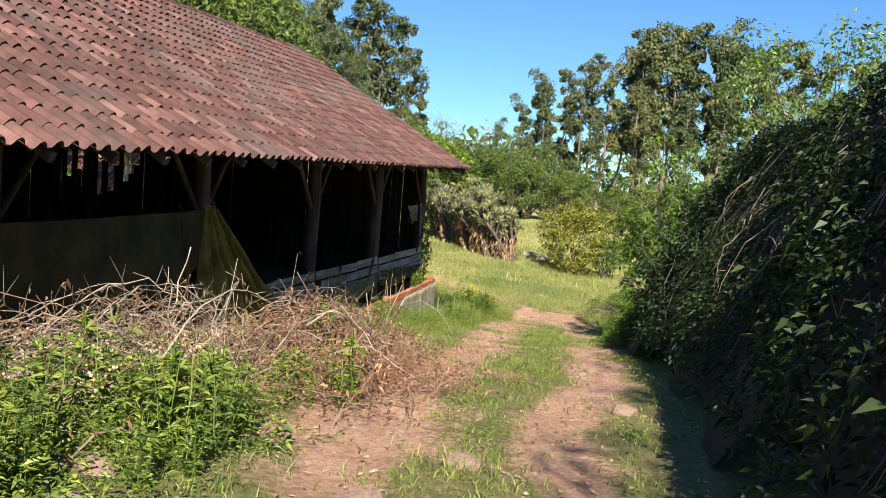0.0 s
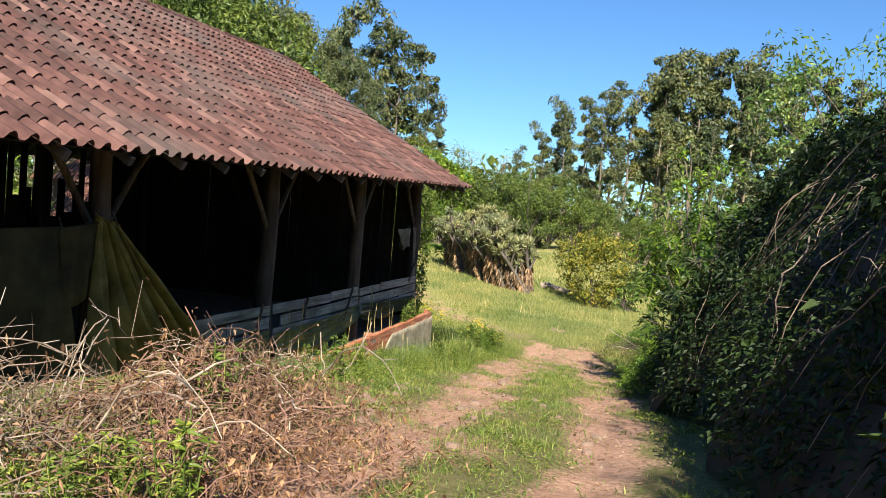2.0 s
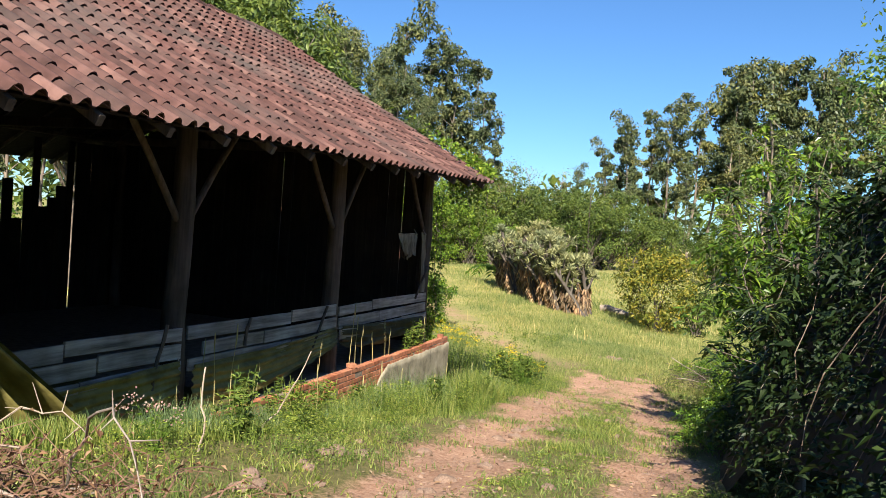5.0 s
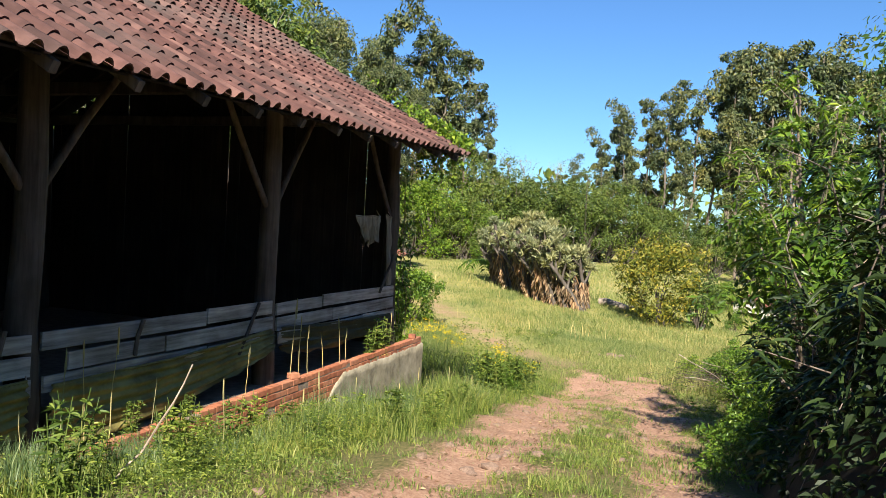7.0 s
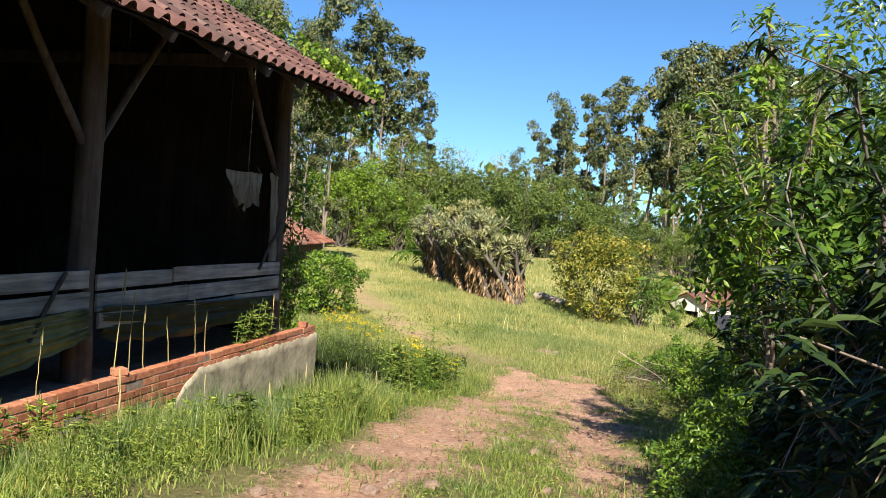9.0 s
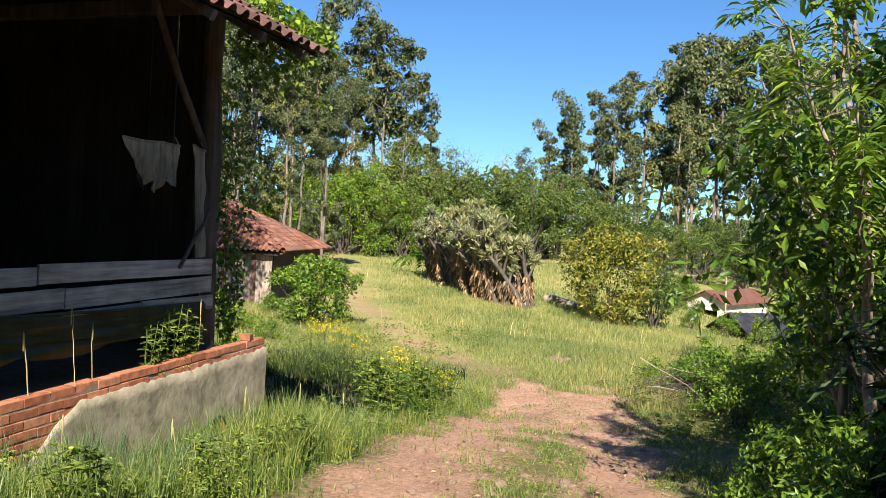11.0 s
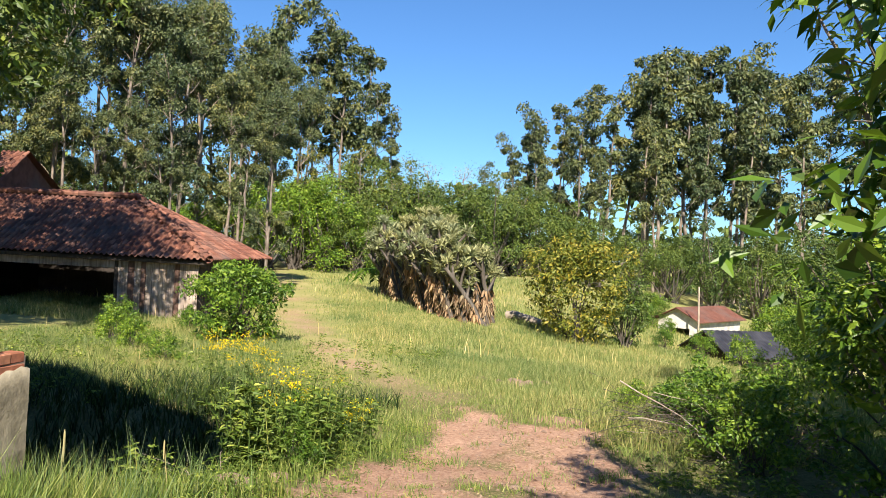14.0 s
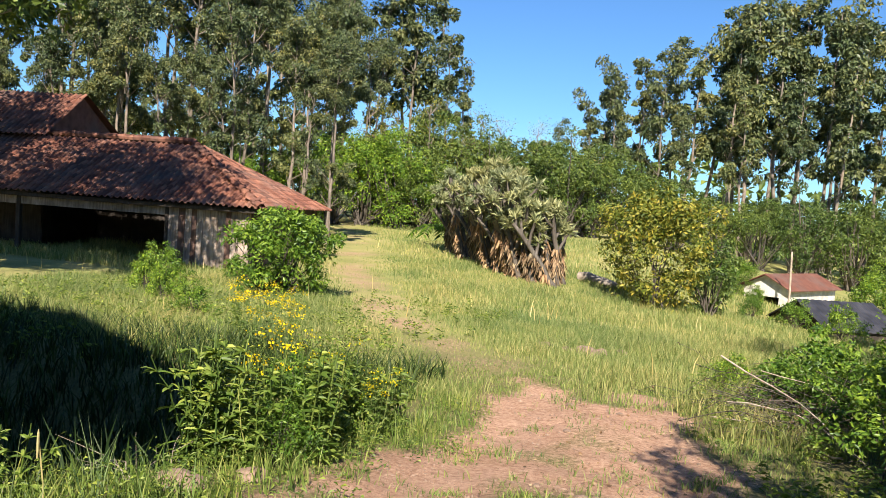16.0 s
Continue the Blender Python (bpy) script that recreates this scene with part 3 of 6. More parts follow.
# low front of grey boards between the posts
for a, b_ in zip(POSTS[:-1], POSTS[1:]):
    if b_ < -13:
        continue
    for r, (z, hgt) in enumerate(((0.89, 0.19), (0.68, 0.2), (0.48, 0.18))):
        y0, y1 = a - 0.06, b_ + 0.06 + (0.3 if r == 1 and b_ < -6 else 0)
        if b_ < -12:
            y1 = -11.4
        cut = y0 + (y1 - y0) * rb.uniform(0.3, 0.7)
        for p0, p1 in ((y0, cut + 0.012), (cut - 0.012, y1)):
            dz = rb.normal(0, 0.012)
            g = Geo()
            beam(g, (-0.29 + 0.012 * r + rb.normal(0, 0.008), p0, z + dz), (-0.29 + 0.012 * r + rb.normal(0, 0.008), p1, z + dz + rb.normal(0, 0.014)), 0.03, hgt - 0.014 - rb.uniform(0, 0.02), rough=0.003)
            bpart("board", g, M_BOARD)
for y0, z0, y1, z1 in ((-5.15, 0.98, -5.6, 0.35), (-8.95, 1.02, -9.2, 0.3), (-0.95, 1.55, -1.5, 0.9), (-7.3, 0.98, -7.42, 0.62)):
    g = Geo()
    tube(g, wander((-0.25, y0, z0), (-0.24, y1, z1), 5, 0.012, rb), 0.022, 6)
    bpart("batten_stick", g, M_WOOD)

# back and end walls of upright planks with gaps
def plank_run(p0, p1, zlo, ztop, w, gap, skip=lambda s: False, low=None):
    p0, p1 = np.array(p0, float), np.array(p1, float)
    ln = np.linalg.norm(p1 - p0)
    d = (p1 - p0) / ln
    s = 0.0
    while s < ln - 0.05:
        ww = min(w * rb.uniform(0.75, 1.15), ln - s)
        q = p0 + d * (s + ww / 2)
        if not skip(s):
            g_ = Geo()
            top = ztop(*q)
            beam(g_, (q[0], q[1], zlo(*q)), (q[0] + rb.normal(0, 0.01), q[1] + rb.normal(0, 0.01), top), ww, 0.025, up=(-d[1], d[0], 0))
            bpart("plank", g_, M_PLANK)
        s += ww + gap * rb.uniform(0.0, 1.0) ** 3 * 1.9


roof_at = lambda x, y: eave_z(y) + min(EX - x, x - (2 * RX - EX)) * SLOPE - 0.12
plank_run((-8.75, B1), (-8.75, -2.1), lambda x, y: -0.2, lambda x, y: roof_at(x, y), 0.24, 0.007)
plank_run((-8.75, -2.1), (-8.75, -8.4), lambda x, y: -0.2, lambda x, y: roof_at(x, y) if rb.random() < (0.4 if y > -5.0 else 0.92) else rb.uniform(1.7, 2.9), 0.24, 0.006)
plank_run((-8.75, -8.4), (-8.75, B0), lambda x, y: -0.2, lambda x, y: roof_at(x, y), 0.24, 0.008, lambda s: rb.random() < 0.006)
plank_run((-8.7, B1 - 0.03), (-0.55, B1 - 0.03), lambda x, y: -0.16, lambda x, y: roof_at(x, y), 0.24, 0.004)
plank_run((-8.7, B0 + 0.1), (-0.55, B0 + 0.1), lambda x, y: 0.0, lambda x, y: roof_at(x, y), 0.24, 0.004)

# raised floor on which the barn stands
g = Geo()
box(g, (-9.0, -26.9, -3.6), (-0.25, -0.12, -0.14))
tagged(part("barn_floor", g, M_MORTAR, None), "packed earth floor of the barn on a rubble base", "floor", kind="structure")


def sheet(name, label, corners, nu, nv, folds, amp, seed, mat=M_TARP, ragged=0.0, swag=0.0):
    """A hanging cloth between four corners (top start, top end, low end, low start), with folds."""
    r_ = np.random.default_rng(seed)
    a, b_, c_, d_ = [np.array(p, float) for p in corners]
    s, t = np.meshgrid(np.linspace(0, 1, nu), np.linspace(0, 1, nv), indexing="ij")
    s_, t_ = s[..., None], t[..., None]
    p = (a * (1 - s_) + b_ * s_) * (1 - t_) + (d_ * (1 - s_) + c_ * s_) * t_
    w = sum(r_.uniform(0.4, 1) * np.sin(2 * np.pi * (folds * k_ * s + r_.uniform(0, 1)) + t * r_.uniform(-3, 3)) / k_ for k_ in (1, 1.7, 3.1))
    p[..., 0] += amp * w * (0.15 + t) + 0.02 * vnoise(s * 9, t * 6, 1, seed)
    p[..., 2] -= 0.35 * amp * np.abs(np.sin(np.pi * s * folds * 0.5)) * (1 - t)
    if swag:
        p[..., 0] += 0.025 * np.sin(2 * np.pi * (3.2 * t + 0.9 * s * t) + 1) * t + 0.02 * np.sin(2 * np.pi * (6.1 * t - 1.3 * s))
        p[..., 2] -= swag * np.sin(np.pi * s ** 0.8) * (0.25 + 0.75 * t)
    p[:, -1, 2] += ragged * vnoise(np.arange(nu) * 1.0, np.zeros(nu), 2.3, seed)
    i_, j_ = np.meshgrid(np.arange(nu - 1), np.arange(nv - 1), indexing="ij")
    k_ = i_ * nv + j_
    f = np.stack([k_, k_ + nv, k_ + nv + 1, k_ + 1], -1).reshape(-1, 4)
    g_ = Geo()
    g_.add(p.reshape(-1, 3), f)
    back = p.reshape(-1, 3) - np.array([0.006, 0, 0])
    g_.add(back, f[:, ::-1])
    th = thing(name, tuple(p[0, -1]), label, "tarpaulin" if name == "tarpaulin" else "cloth")
    inv = Matrix.Translation(th.location).inverted()
    part("cloth", g_, mat, th, smooth=True).matrix_parent_inverse = inv
    g_ = Geo()
    tube(g_, p[:, 0] + [0.004, 0, 0], 0.014, 5)
    part("hem", g_, mat, th, "rolled top hem").matrix_parent_inverse = inv
    g_ = Geo()
    tube(g_, [p[-1, 0], p[-1, 0] + [-0.1, 0.06, 0.1]], 0.008, 5)
    part("tie_rope", g_, M_CANE, th, "frayed tie rope").matrix_parent_inverse = inv
    return th


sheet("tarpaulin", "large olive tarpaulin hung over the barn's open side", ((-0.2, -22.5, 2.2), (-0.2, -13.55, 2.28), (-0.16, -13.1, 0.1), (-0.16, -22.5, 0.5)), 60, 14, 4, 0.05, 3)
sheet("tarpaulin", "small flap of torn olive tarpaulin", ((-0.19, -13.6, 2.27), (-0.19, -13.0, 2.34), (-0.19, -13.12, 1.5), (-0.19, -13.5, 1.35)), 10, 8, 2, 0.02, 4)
sheet("tarpaulin", "olive tarpaulin sagging in folds from a barn post", ((-0.18, -13.05, 2.42), (-0.17, -12.72, 2.34), (-0.1, -10.4, 0.36), (-0.08, -13.0, 0.3)), 90, 34, 6, 0.17, 5, M_DRAPE)
sheet("tarpaulin", "olive tarpaulin tied up below the barn's boards", ((-0.225, -12.9, 0.5), (-0.225, -8.75, 0.58), (-0.225, -8.72, 0.1), (-0.215, -12.9, -0.1)), 50, 22, 1.5, 0.02, 6, M_DRAPE, 0.02, 0.12)
sheet("tarpaulin", "olive tarpaulin tied up below the barn's boards", ((-0.225, -8.5, 0.5), (-0.225, -4.85, 0.62), (-0.225, -4.82, 0.34), (-0.215, -8.5, -0.12)), 60, 24, 1.2, 0.02, 7, M_DRAPE, 0.02, 0.13)
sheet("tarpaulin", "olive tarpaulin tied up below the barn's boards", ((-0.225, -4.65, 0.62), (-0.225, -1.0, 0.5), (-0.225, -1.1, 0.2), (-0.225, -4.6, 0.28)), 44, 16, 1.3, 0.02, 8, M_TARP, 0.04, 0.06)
sheet("cloth", "torn pale cloth snagged on the barn's corner post", ((-0.3, -2.4, 2.2), (-0.3, -1.5, 2.22), (-0.28, -1.6, 1.8), (-0.3, -2.1, 1.75)), 18, 12, 3, 0.04, 9, M_RAG, 0.1)
sheet("cloth", "torn pale cloth strip hanging on the barn's corner post", ((-0.3, -1.25, 2.25), (-0.3, -1.02, 2.2), (-0.28, -1.0, 0.95), (-0.3, -1.12, 1.0)), 8, 14, 2, 0.03, 10, M_RAG, 0.1)

# ---- low wall in front of the barn ----
rw = np.random.default_rng(5)
top_z = lambda y: 0.0148 * y
low_wall = thing("brick_wall", (0, -5, -0.6), "low wall of red clay blocks with broken plaster beside the track", "wall", kind="structure")
low_in = Matrix.Translation(low_wall.location).inverted()
g = Geo()
for y in np.arange(-10.3, -0.05, 0.75):
    y1 = min(y + 0.75, -0.02)
    v = [(x, yy, z) for x in (-0.125, -0.005) for yy in (y, y1) for z in (-3.0, top_z(yy) - 0.03)]
    g.add(v, [[0, 1, 3, 2], [4, 6, 7, 5], [1, 5, 7, 3]])
    if y1 > -0.1:
        g.add(v, [[2, 3, 7, 6]])
o_ = part("mortar", g, M_MORTAR, low_wall)
o_.matrix_parent_inverse = low_in
# plaster coat with a ragged edge
ys = np.linspace(-4.1, 0.0, 60)
hi = np.array([top_z(y) - 0.135 + 0.012 * rw.normal() - 0.55 * float(step(-3.1, -4.1, y)) for y in ys])
lo = np.array([-0.92 + 0.1 * vnoise(y, 0, 0.5, 2) for y in ys])
lo = np.minimum(lo, hi - 0.03)
g = Geo()
rows_ = []
for f_ in np.linspace(0, 1, 8):
    z = hi * (1 - f_) + lo * f_
    rows_.append(np.c_[0.022 + 0.006 * np.array([vnoise(y, zz * 3, 0.3, 6) for y, zz in zip(ys, z)]), ys, z])
rows_ = [np.c_[np.full(60, -0.01), ys, hi]] + rows_ + [np.c_[np.full(60, -0.01), ys, lo]]
v = np.concatenate(rows_)
i, j = np.meshgrid(np.arange(len(rows_) - 1), np.arange(59), indexing="ij")
k = i * 60 + j
g.add(v, np.stack([k, k + 60, k + 61, k + 1], -1).reshape(-1, 4))
g.add(np.concatenate([rows_[1][-1:], rows_[-2][-1:], [[-0.13, 0.004, lo[-1]], [-0.13, 0.004, hi[-1]]]]), [[0, 1, 2, 3]])
o_ = part("plaster", g, M_PLASTER, low_wall, "cracked grey-buff plaster coat", smooth=True)
o_.matrix_parent_inverse = low_in

# ---- the shed across the yard ----
rs = np.random.default_rng(21)
SA = np.array([-0.982, -0.19])      # along its front, away from the track
SN = np.array([-0.19, 0.982])       # to its back
SC = np.array([-9.75, 23.3]) + SA * 2.3   # eave corner by the track
SZ = 0.1
shed = thing("shed", (*(SC + SA * 8 + SN * 4), -2.2), "derelict wooden shed with a hipped rusty-red tiled roof", "shed")
shed_in = Matrix.Translation(shed.location).inverted()


def sp(u, v, z):
    q = SC + SA * u + SN * v
    return np.array([q[0], q[1], z])


def spart(name, geo, mat, label="", smooth=False):
    ob = part(name, geo, mat, shed, label, smooth)
    ob.matrix_parent_inverse = shed_in
    return ob


SW, SD, SR = 19.0, 9.0, 2.55        # width, depth, rise of the roof
run = SD / 2
sl = math.hypot(run, SR)
g = Geo()
o, R = frame_of(sp(SW, 0, SZ), -np.array([*SA, 0]), [*(SN * run), SR])
pl = [p for p in tile_places(SW, sl, 0.25, 0.4) if p[0] < SW - p[1] / sl * 5.0 + 0.1]
tile_many(g, o, R, pl, rs, 0.25, 0.5)
tagged(spart("roof", g, M_SHEDTILE, "patchy red clay tiles"), kind="stuff")
g = Geo()
o, R = frame_of(sp(0, 0, SZ), [*SN, 0], [*(SA * 5.0), SR])
sl2 = math.hypot(5.0, SR)
pl = [p for p in tile_places(SD, sl2, 0.25, 0.4) if p[1] / sl2 * run < p[0] < SD - p[1] / sl2 * run]
tile_many(g, o, R, pl, rs, 0.25, 0.5)
tagged(spart("roof_hip_end", g, M_SHEDTILE), kind="stuff")
g = Geo()
g.add([sp(SW, SD, SZ), sp(0, SD, SZ), sp(5.0, run, SZ + SR), sp(SW, run, SZ + SR)], [[0, 1, 2, 3]])
g.add([sp(SW, 0, SZ - 0.05), sp(SW, SD, SZ - 0.05), sp(SW, run, SZ + SR)], [[0, 1, 2]])
spart("roof_back", g, M_SHEDTILE)
for a, b_ in ((sp(0, 0, SZ + 0.06), sp(5.0, run, SZ + SR + 0.08)), (sp(5.0, run, SZ + SR + 0.06), sp(SW, run, SZ + SR + 0.06))):
    m_ = int(np.linalg.norm(b_ - a) / 0.38)
    for q in range(m_):
        g = Geo()
        tube(g, [a + (b_ - a) * q / m_, a + (b_ - a) * (q + 1.1) / m_], [0.17, 0.13], 8)
        spart("hip_cap", g, M_SHEDTILE)
g = Geo()
beam(g, sp(0.2, 0.25, SZ - 0.1), sp(SW, 0.25, SZ - 0.1), 0.12, 0.16)
spart("eave_beam", g, M_PLANK)
g = Geo()
beam(g, sp(0.6, 0.6, SZ - 0.34), sp(SW, 0.6, SZ - 0.34), 0.06, 0.3)
spart("header_board", g, M_SHEDWOOD)
u = 0.6
while u < 3.85:
    w = rs.uniform(0.2, 0.32)
    g = Geo()
    a = sp(u + w / 2, 0.55 + rs.normal(0, 0.012), 0)
    gz = float(land(a[0], a[1])) - 0.05
    beam(g, (a[0], a[1], gz + rs.uniform(0, 0.12)), (a[0], a[1], SZ - 0.15), w - 0.012, 0.03, up=(*SN, 0))
    spart("plank", g, M_REDPLANK if rs.random() < 0.3 else M_SHEDWOOD)
    u += w
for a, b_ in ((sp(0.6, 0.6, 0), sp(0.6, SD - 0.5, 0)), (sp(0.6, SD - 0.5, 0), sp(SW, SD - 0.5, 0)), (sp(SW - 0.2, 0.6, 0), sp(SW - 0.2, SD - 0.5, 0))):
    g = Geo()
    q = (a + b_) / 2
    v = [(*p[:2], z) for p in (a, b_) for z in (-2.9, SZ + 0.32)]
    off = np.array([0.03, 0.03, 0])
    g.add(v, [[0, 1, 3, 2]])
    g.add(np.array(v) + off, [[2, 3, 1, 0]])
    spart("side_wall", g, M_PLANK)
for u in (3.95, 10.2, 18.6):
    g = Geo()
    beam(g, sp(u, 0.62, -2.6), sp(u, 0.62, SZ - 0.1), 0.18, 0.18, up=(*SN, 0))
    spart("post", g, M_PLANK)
# higher wing behind its far end
wing = thing("shed_wing", (*(SC + SA * 17 + SN * 8), -2.2), "taller shed wing with a red tiled roof in tree shade", "shed")
wing_in = Matrix.Translation(wing.location).inverted()
g = Geo()
o, R = frame_of(sp(22, 3.8, 2.5), -np.array([*SA, 0]), [*(SN * 3), 2.2])
tile_many(g, o, R, tile_places(10.5, 3.7, 0.25, 0.4), rs, 0.25, 0.5)
o_ = tagged(part("roof", g, M_SHEDTILE, wing), kind="stuff")
o_.matrix_parent_inverse = wing_in
for (u0, v0), (u1, v1), zz in (((11.8, 4.3), (21.8, 4.3), 2.6), ((11.8, 4.3), (11.8, 10.5), 2.6), ((21.8, 4.3), (21.8, 10.5), 2.6), ((11.8, 10.5), (21.8, 10.5), 2.6)):
    g = Geo()
    a, b_ = sp(u0, v0, -2.6), sp(u1, v1, -2.6)
    beam(g, (a + b_) / 2 * [1, 1, 0] + [0, 0, -2.6], (a + b_) / 2 * [1, 1, 0] + [0, 0, zz], np.linalg.norm(b_ - a), 0.08, up=np.cross(unit(b_ - a), [0, 0, 1.0]))
    o_ = part("wall", g, M_PLANK, wing)
    o_.matrix_parent_inverse = wing_in
g = Geo()
g.add([sp(22, 10.9, 2.5), sp(11.5, 10.9, 2.5), sp(11.5, 6.8, 4.7), sp(22, 6.8, 4.7)], [[0, 1, 2, 3]])
g.add([sp(11.8, 4.2, 2.5), sp(11.8, 10.5, 2.5), sp(11.8, 6.8, 4.65)], [[0, 1, 2]])
o_ = part("roof_back", g, M_SHEDTILE, wing)
o_.matrix_parent_inverse = wing_in

# ---- huts down the slope ----
def hut(name, label, at, yaw, w, ln, wall_h, rise_, wall_mat, roof_mat, eave=0.35, door=True):
    th = thing(name, at, label, "hut")
    th.rotation_euler = (0, 0, radians(yaw))
    hw = w / 2
    g_ = Geo()      # gable front with a low opening
    t = 0.08
    ow, oh = (0.62 * hw, 0.75) if door else (0.05, 0.05)
    out = [(-hw, 0), (-ow, 0), (-ow, oh), (ow, oh), (ow, 0), (hw, 0), (hw, wall_h), (0, wall_h + rise_), (-hw, wall_h)]
    for y in (0, t):
        g_.add([(x, y, z) for x, z in out], [[0, 1, 2, 8], [8, 2, 3, 6], [3, 4, 5, 6]])
        g_.add([(x, y, z) for x, z in out], [[8, 6, 7]])
    g_.add([(x, y, z) for y in (0, t) for x, z in out], [[1, 2, 11, 10], [2, 3, 12, 11], [3, 4, 13, 12]])
    part("front_wall", g_, wall_mat, th)
    for sx in (-1, 1):
        g_ = Geo()
        box(g_, (sx * hw - 0.04, t, 0), (sx * hw + 0.04, ln, wall_h), 0.01)
        part("side_wall", g_, wall_mat, th)
    g_ = Geo()
    box(g_, (-hw, ln, 0), (hw, ln + 0.08, wall_h), 0.01)
    part("back_wall", g_, wall_mat, th)
    for sx in (-1, 1):
        g_ = Geo()
        n_ = max(8, int(ln / 0.3))
        k_ = rise_ / hw
        vv = []
        for q in range(2 * n_ + 1):
            y = -eave + (ln + 2 * eave) * q / (2 * n_)
            z_ = 0.03 * (q % 2)
            vv += [(sx * (hw + eave), y, wall_h - eave * k_ + z_ + 0.05), (0, y, wall_h + rise_ + z_ + 0.05), (sx * (hw + eave), y, wall_h - eave * k_ + z_), (0, y, wall_h + rise_ + z_)]
        ff = []
        for q in range(2 * n_):
            s_ = q * 4
            ff += [[s_, s_ + 1, s_ + 5, s_ + 4], [s_ + 2, s_ + 6, s_ + 7, s_ + 3], [s_, s_ + 4, s_ + 6, s_ + 2]]
        ff += [[0, 2, 3, 1], [8 * n_, 8 * n_ + 1, 8 * n_ + 3, 8 * n_ + 2]]
        g_.add(vv, ff)
        part("roof_slope", g_, roof_mat, th)
    return th


hut("hut", "small whitewashed hut with a red tiled roof in bushes", (6.55, 47.0, -3.75), -28, 2.6, 6.5, 1.35, 0.65, M_WHITEWASH, M_SHEDTILE)
hut("lean_to", "low hut under a black sheet roof", (7.6, 37.6, -4.15), -60, 4.2, 3.6, 0.8, 1.0, M_PLANK, M_SHEET, 0.2, False)
g = Geo()
tube(g, [(7.7, 45.0, -3.9), (7.66, 45.02, -2.0), (7.6, 45.0, -0.3)], [0.06, 0.055, 0.05], 8)
tagged(part("pole", g, M_CANE, None), "slim grey wooden pole beside a hut", "pole")

# ---- trees ----
def eucalypt(seed, h, slim=1.0, k_=150, leaf=0.34, low=0.2, big=1.0):
    """A tall gum: bare pale stem, steep limbs, and rounded hanging clumps of leaves with gaps between."""
    r_ = np.random.default_rng(seed)
    th = thing("eucalyptus_tree", (0, 0, 0), "tall eucalyptus with a bare pale trunk and ragged dark crown", "tree", "eucalyptus wood")
    g_ = Geo()
    top = np.array([r_.normal(0, 0.6), r_.normal(0, 0.6), h])
    stem = wander((0, 0, -0.4), top, 12, 0.13, r_)
    tube(g_, stem, np.linspace(0.2, 0.035, 12) * (h / 22) ** 0.5, 7)
    gl = Geo()
    cents, sizes = [top - [0, 0, 0.5]], [1.15 * big]
    for f_ in np.sort(np.concatenate([r_.uniform(low, 0.97, int(h * (0.9 if low < 0.2 else 0.6))), r_.uniform(0.55, 0.97, int(h * 0.38))])):
        i_ = f_ * 11
        o = stem[int(i_)] * (1 - i_ % 1) + stem[min(int(i_) + 1, 11)] * (i_ % 1)
        a = r_.uniform(0, 2 * np.pi)
        ln = h * r_.uniform(0.03, 0.12) * slim * (1.25 - 0.65 * f_)
        e = o + np.array([np.cos(a) * ln, np.sin(a) * ln, ln * r_.uniform(0.5, 1.5)])
        tube(g_, wander(o, e, 4, 0.06, r_), np.linspace(0.05, 0.015, 4), 4)
        rad = r_.uniform(0.45, 1.1) * big * (0.7 + 0.45 * f_)
        cents.append(e)
        sizes.append(rad)
        for _ in range(r_.integers(0, 3)):
            cents.append(e + unit(r_.normal(0, 1, 3)) * rad * 1.15 * [1, 1, 0.9])
            sizes.append(rad * r_.uniform(0.35, 0.7))
    clumps(gl, cents, sizes, k_, leaf, r_, 0.85, 0.7, 0.42, 0.5)
    part("trunk", g_, M_BARK, th, smooth=True)
    part("crown", gl, L_EUC, th)
    return th


def broadleaf(name, label, seed, h, rad, mat, n_cl=80, k_=60, leaf=0.22, low=0.12, bark=M_BARKDARK, category="tree", group="", trunk_r=0.14, airy=0.35, tight=0.25):
    """A round-headed tree or bush: forked stems and many leaf clumps of uneven reach."""
    r_ = np.random.default_rng(seed)
    th = thing(name, (0, 0, 0), label, category, group)
    g_, gl = Geo(), Geo()
    d = unit(r_.normal(0, 1, (n_cl, 3)) + [0, 0, 0.25])
    reach = r_.uniform(0.55, 1.0, n_cl) ** 0.6 * (1 + airy * vnoise(np.arctan2(d[:, 1], d[:, 0]) * 3, d[:, 2] * 3, 1, seed))
    cen = np.array([0, 0, h * (0.5 + low / 2)])
    c_ = cen + d * reach[:, None] * [rad, rad, h * (0.5 - low / 2)]
    c_[:, 2] = np.maximum(c_[:, 2], 0.12)
    stem = wander((0, 0, -0.3), (0, 0, h * (low + 0.12)), 8, 0.05, r_)
    if low > 0.3:
        tube(g_, stem, np.linspace(trunk_r * 1.3, trunk_r * 0.6, 8), 8)
    for q in range(0, n_cl, max(1, n_cl // 16)):
        s0 = r_.normal(0, 0.12 * rad, 3) * [1, 1, 0] - [0, 0, 0.15]
        if low > 0.3:
            s0 = stem[int(r_.integers(4, 8))]
        tube(g_, wander(s0, c_[q], 6, 0.03 * rad, r_), np.linspace(trunk_r, trunk_r * 0.15, 6) * (0.5 if low > 0.3 else 1), 6)
    clumps(gl, c_, rad * tight * r_.uniform(0.6, 1.35, n_cl), k_, leaf, r_, 0.7, 0.25, 0.4, 0.42)
    part("trunk" if category == "tree" else "stem", g_, bark, th, smooth=True)
    part("crown" if category == "tree" else "foliage", gl, mat, th)
    return th


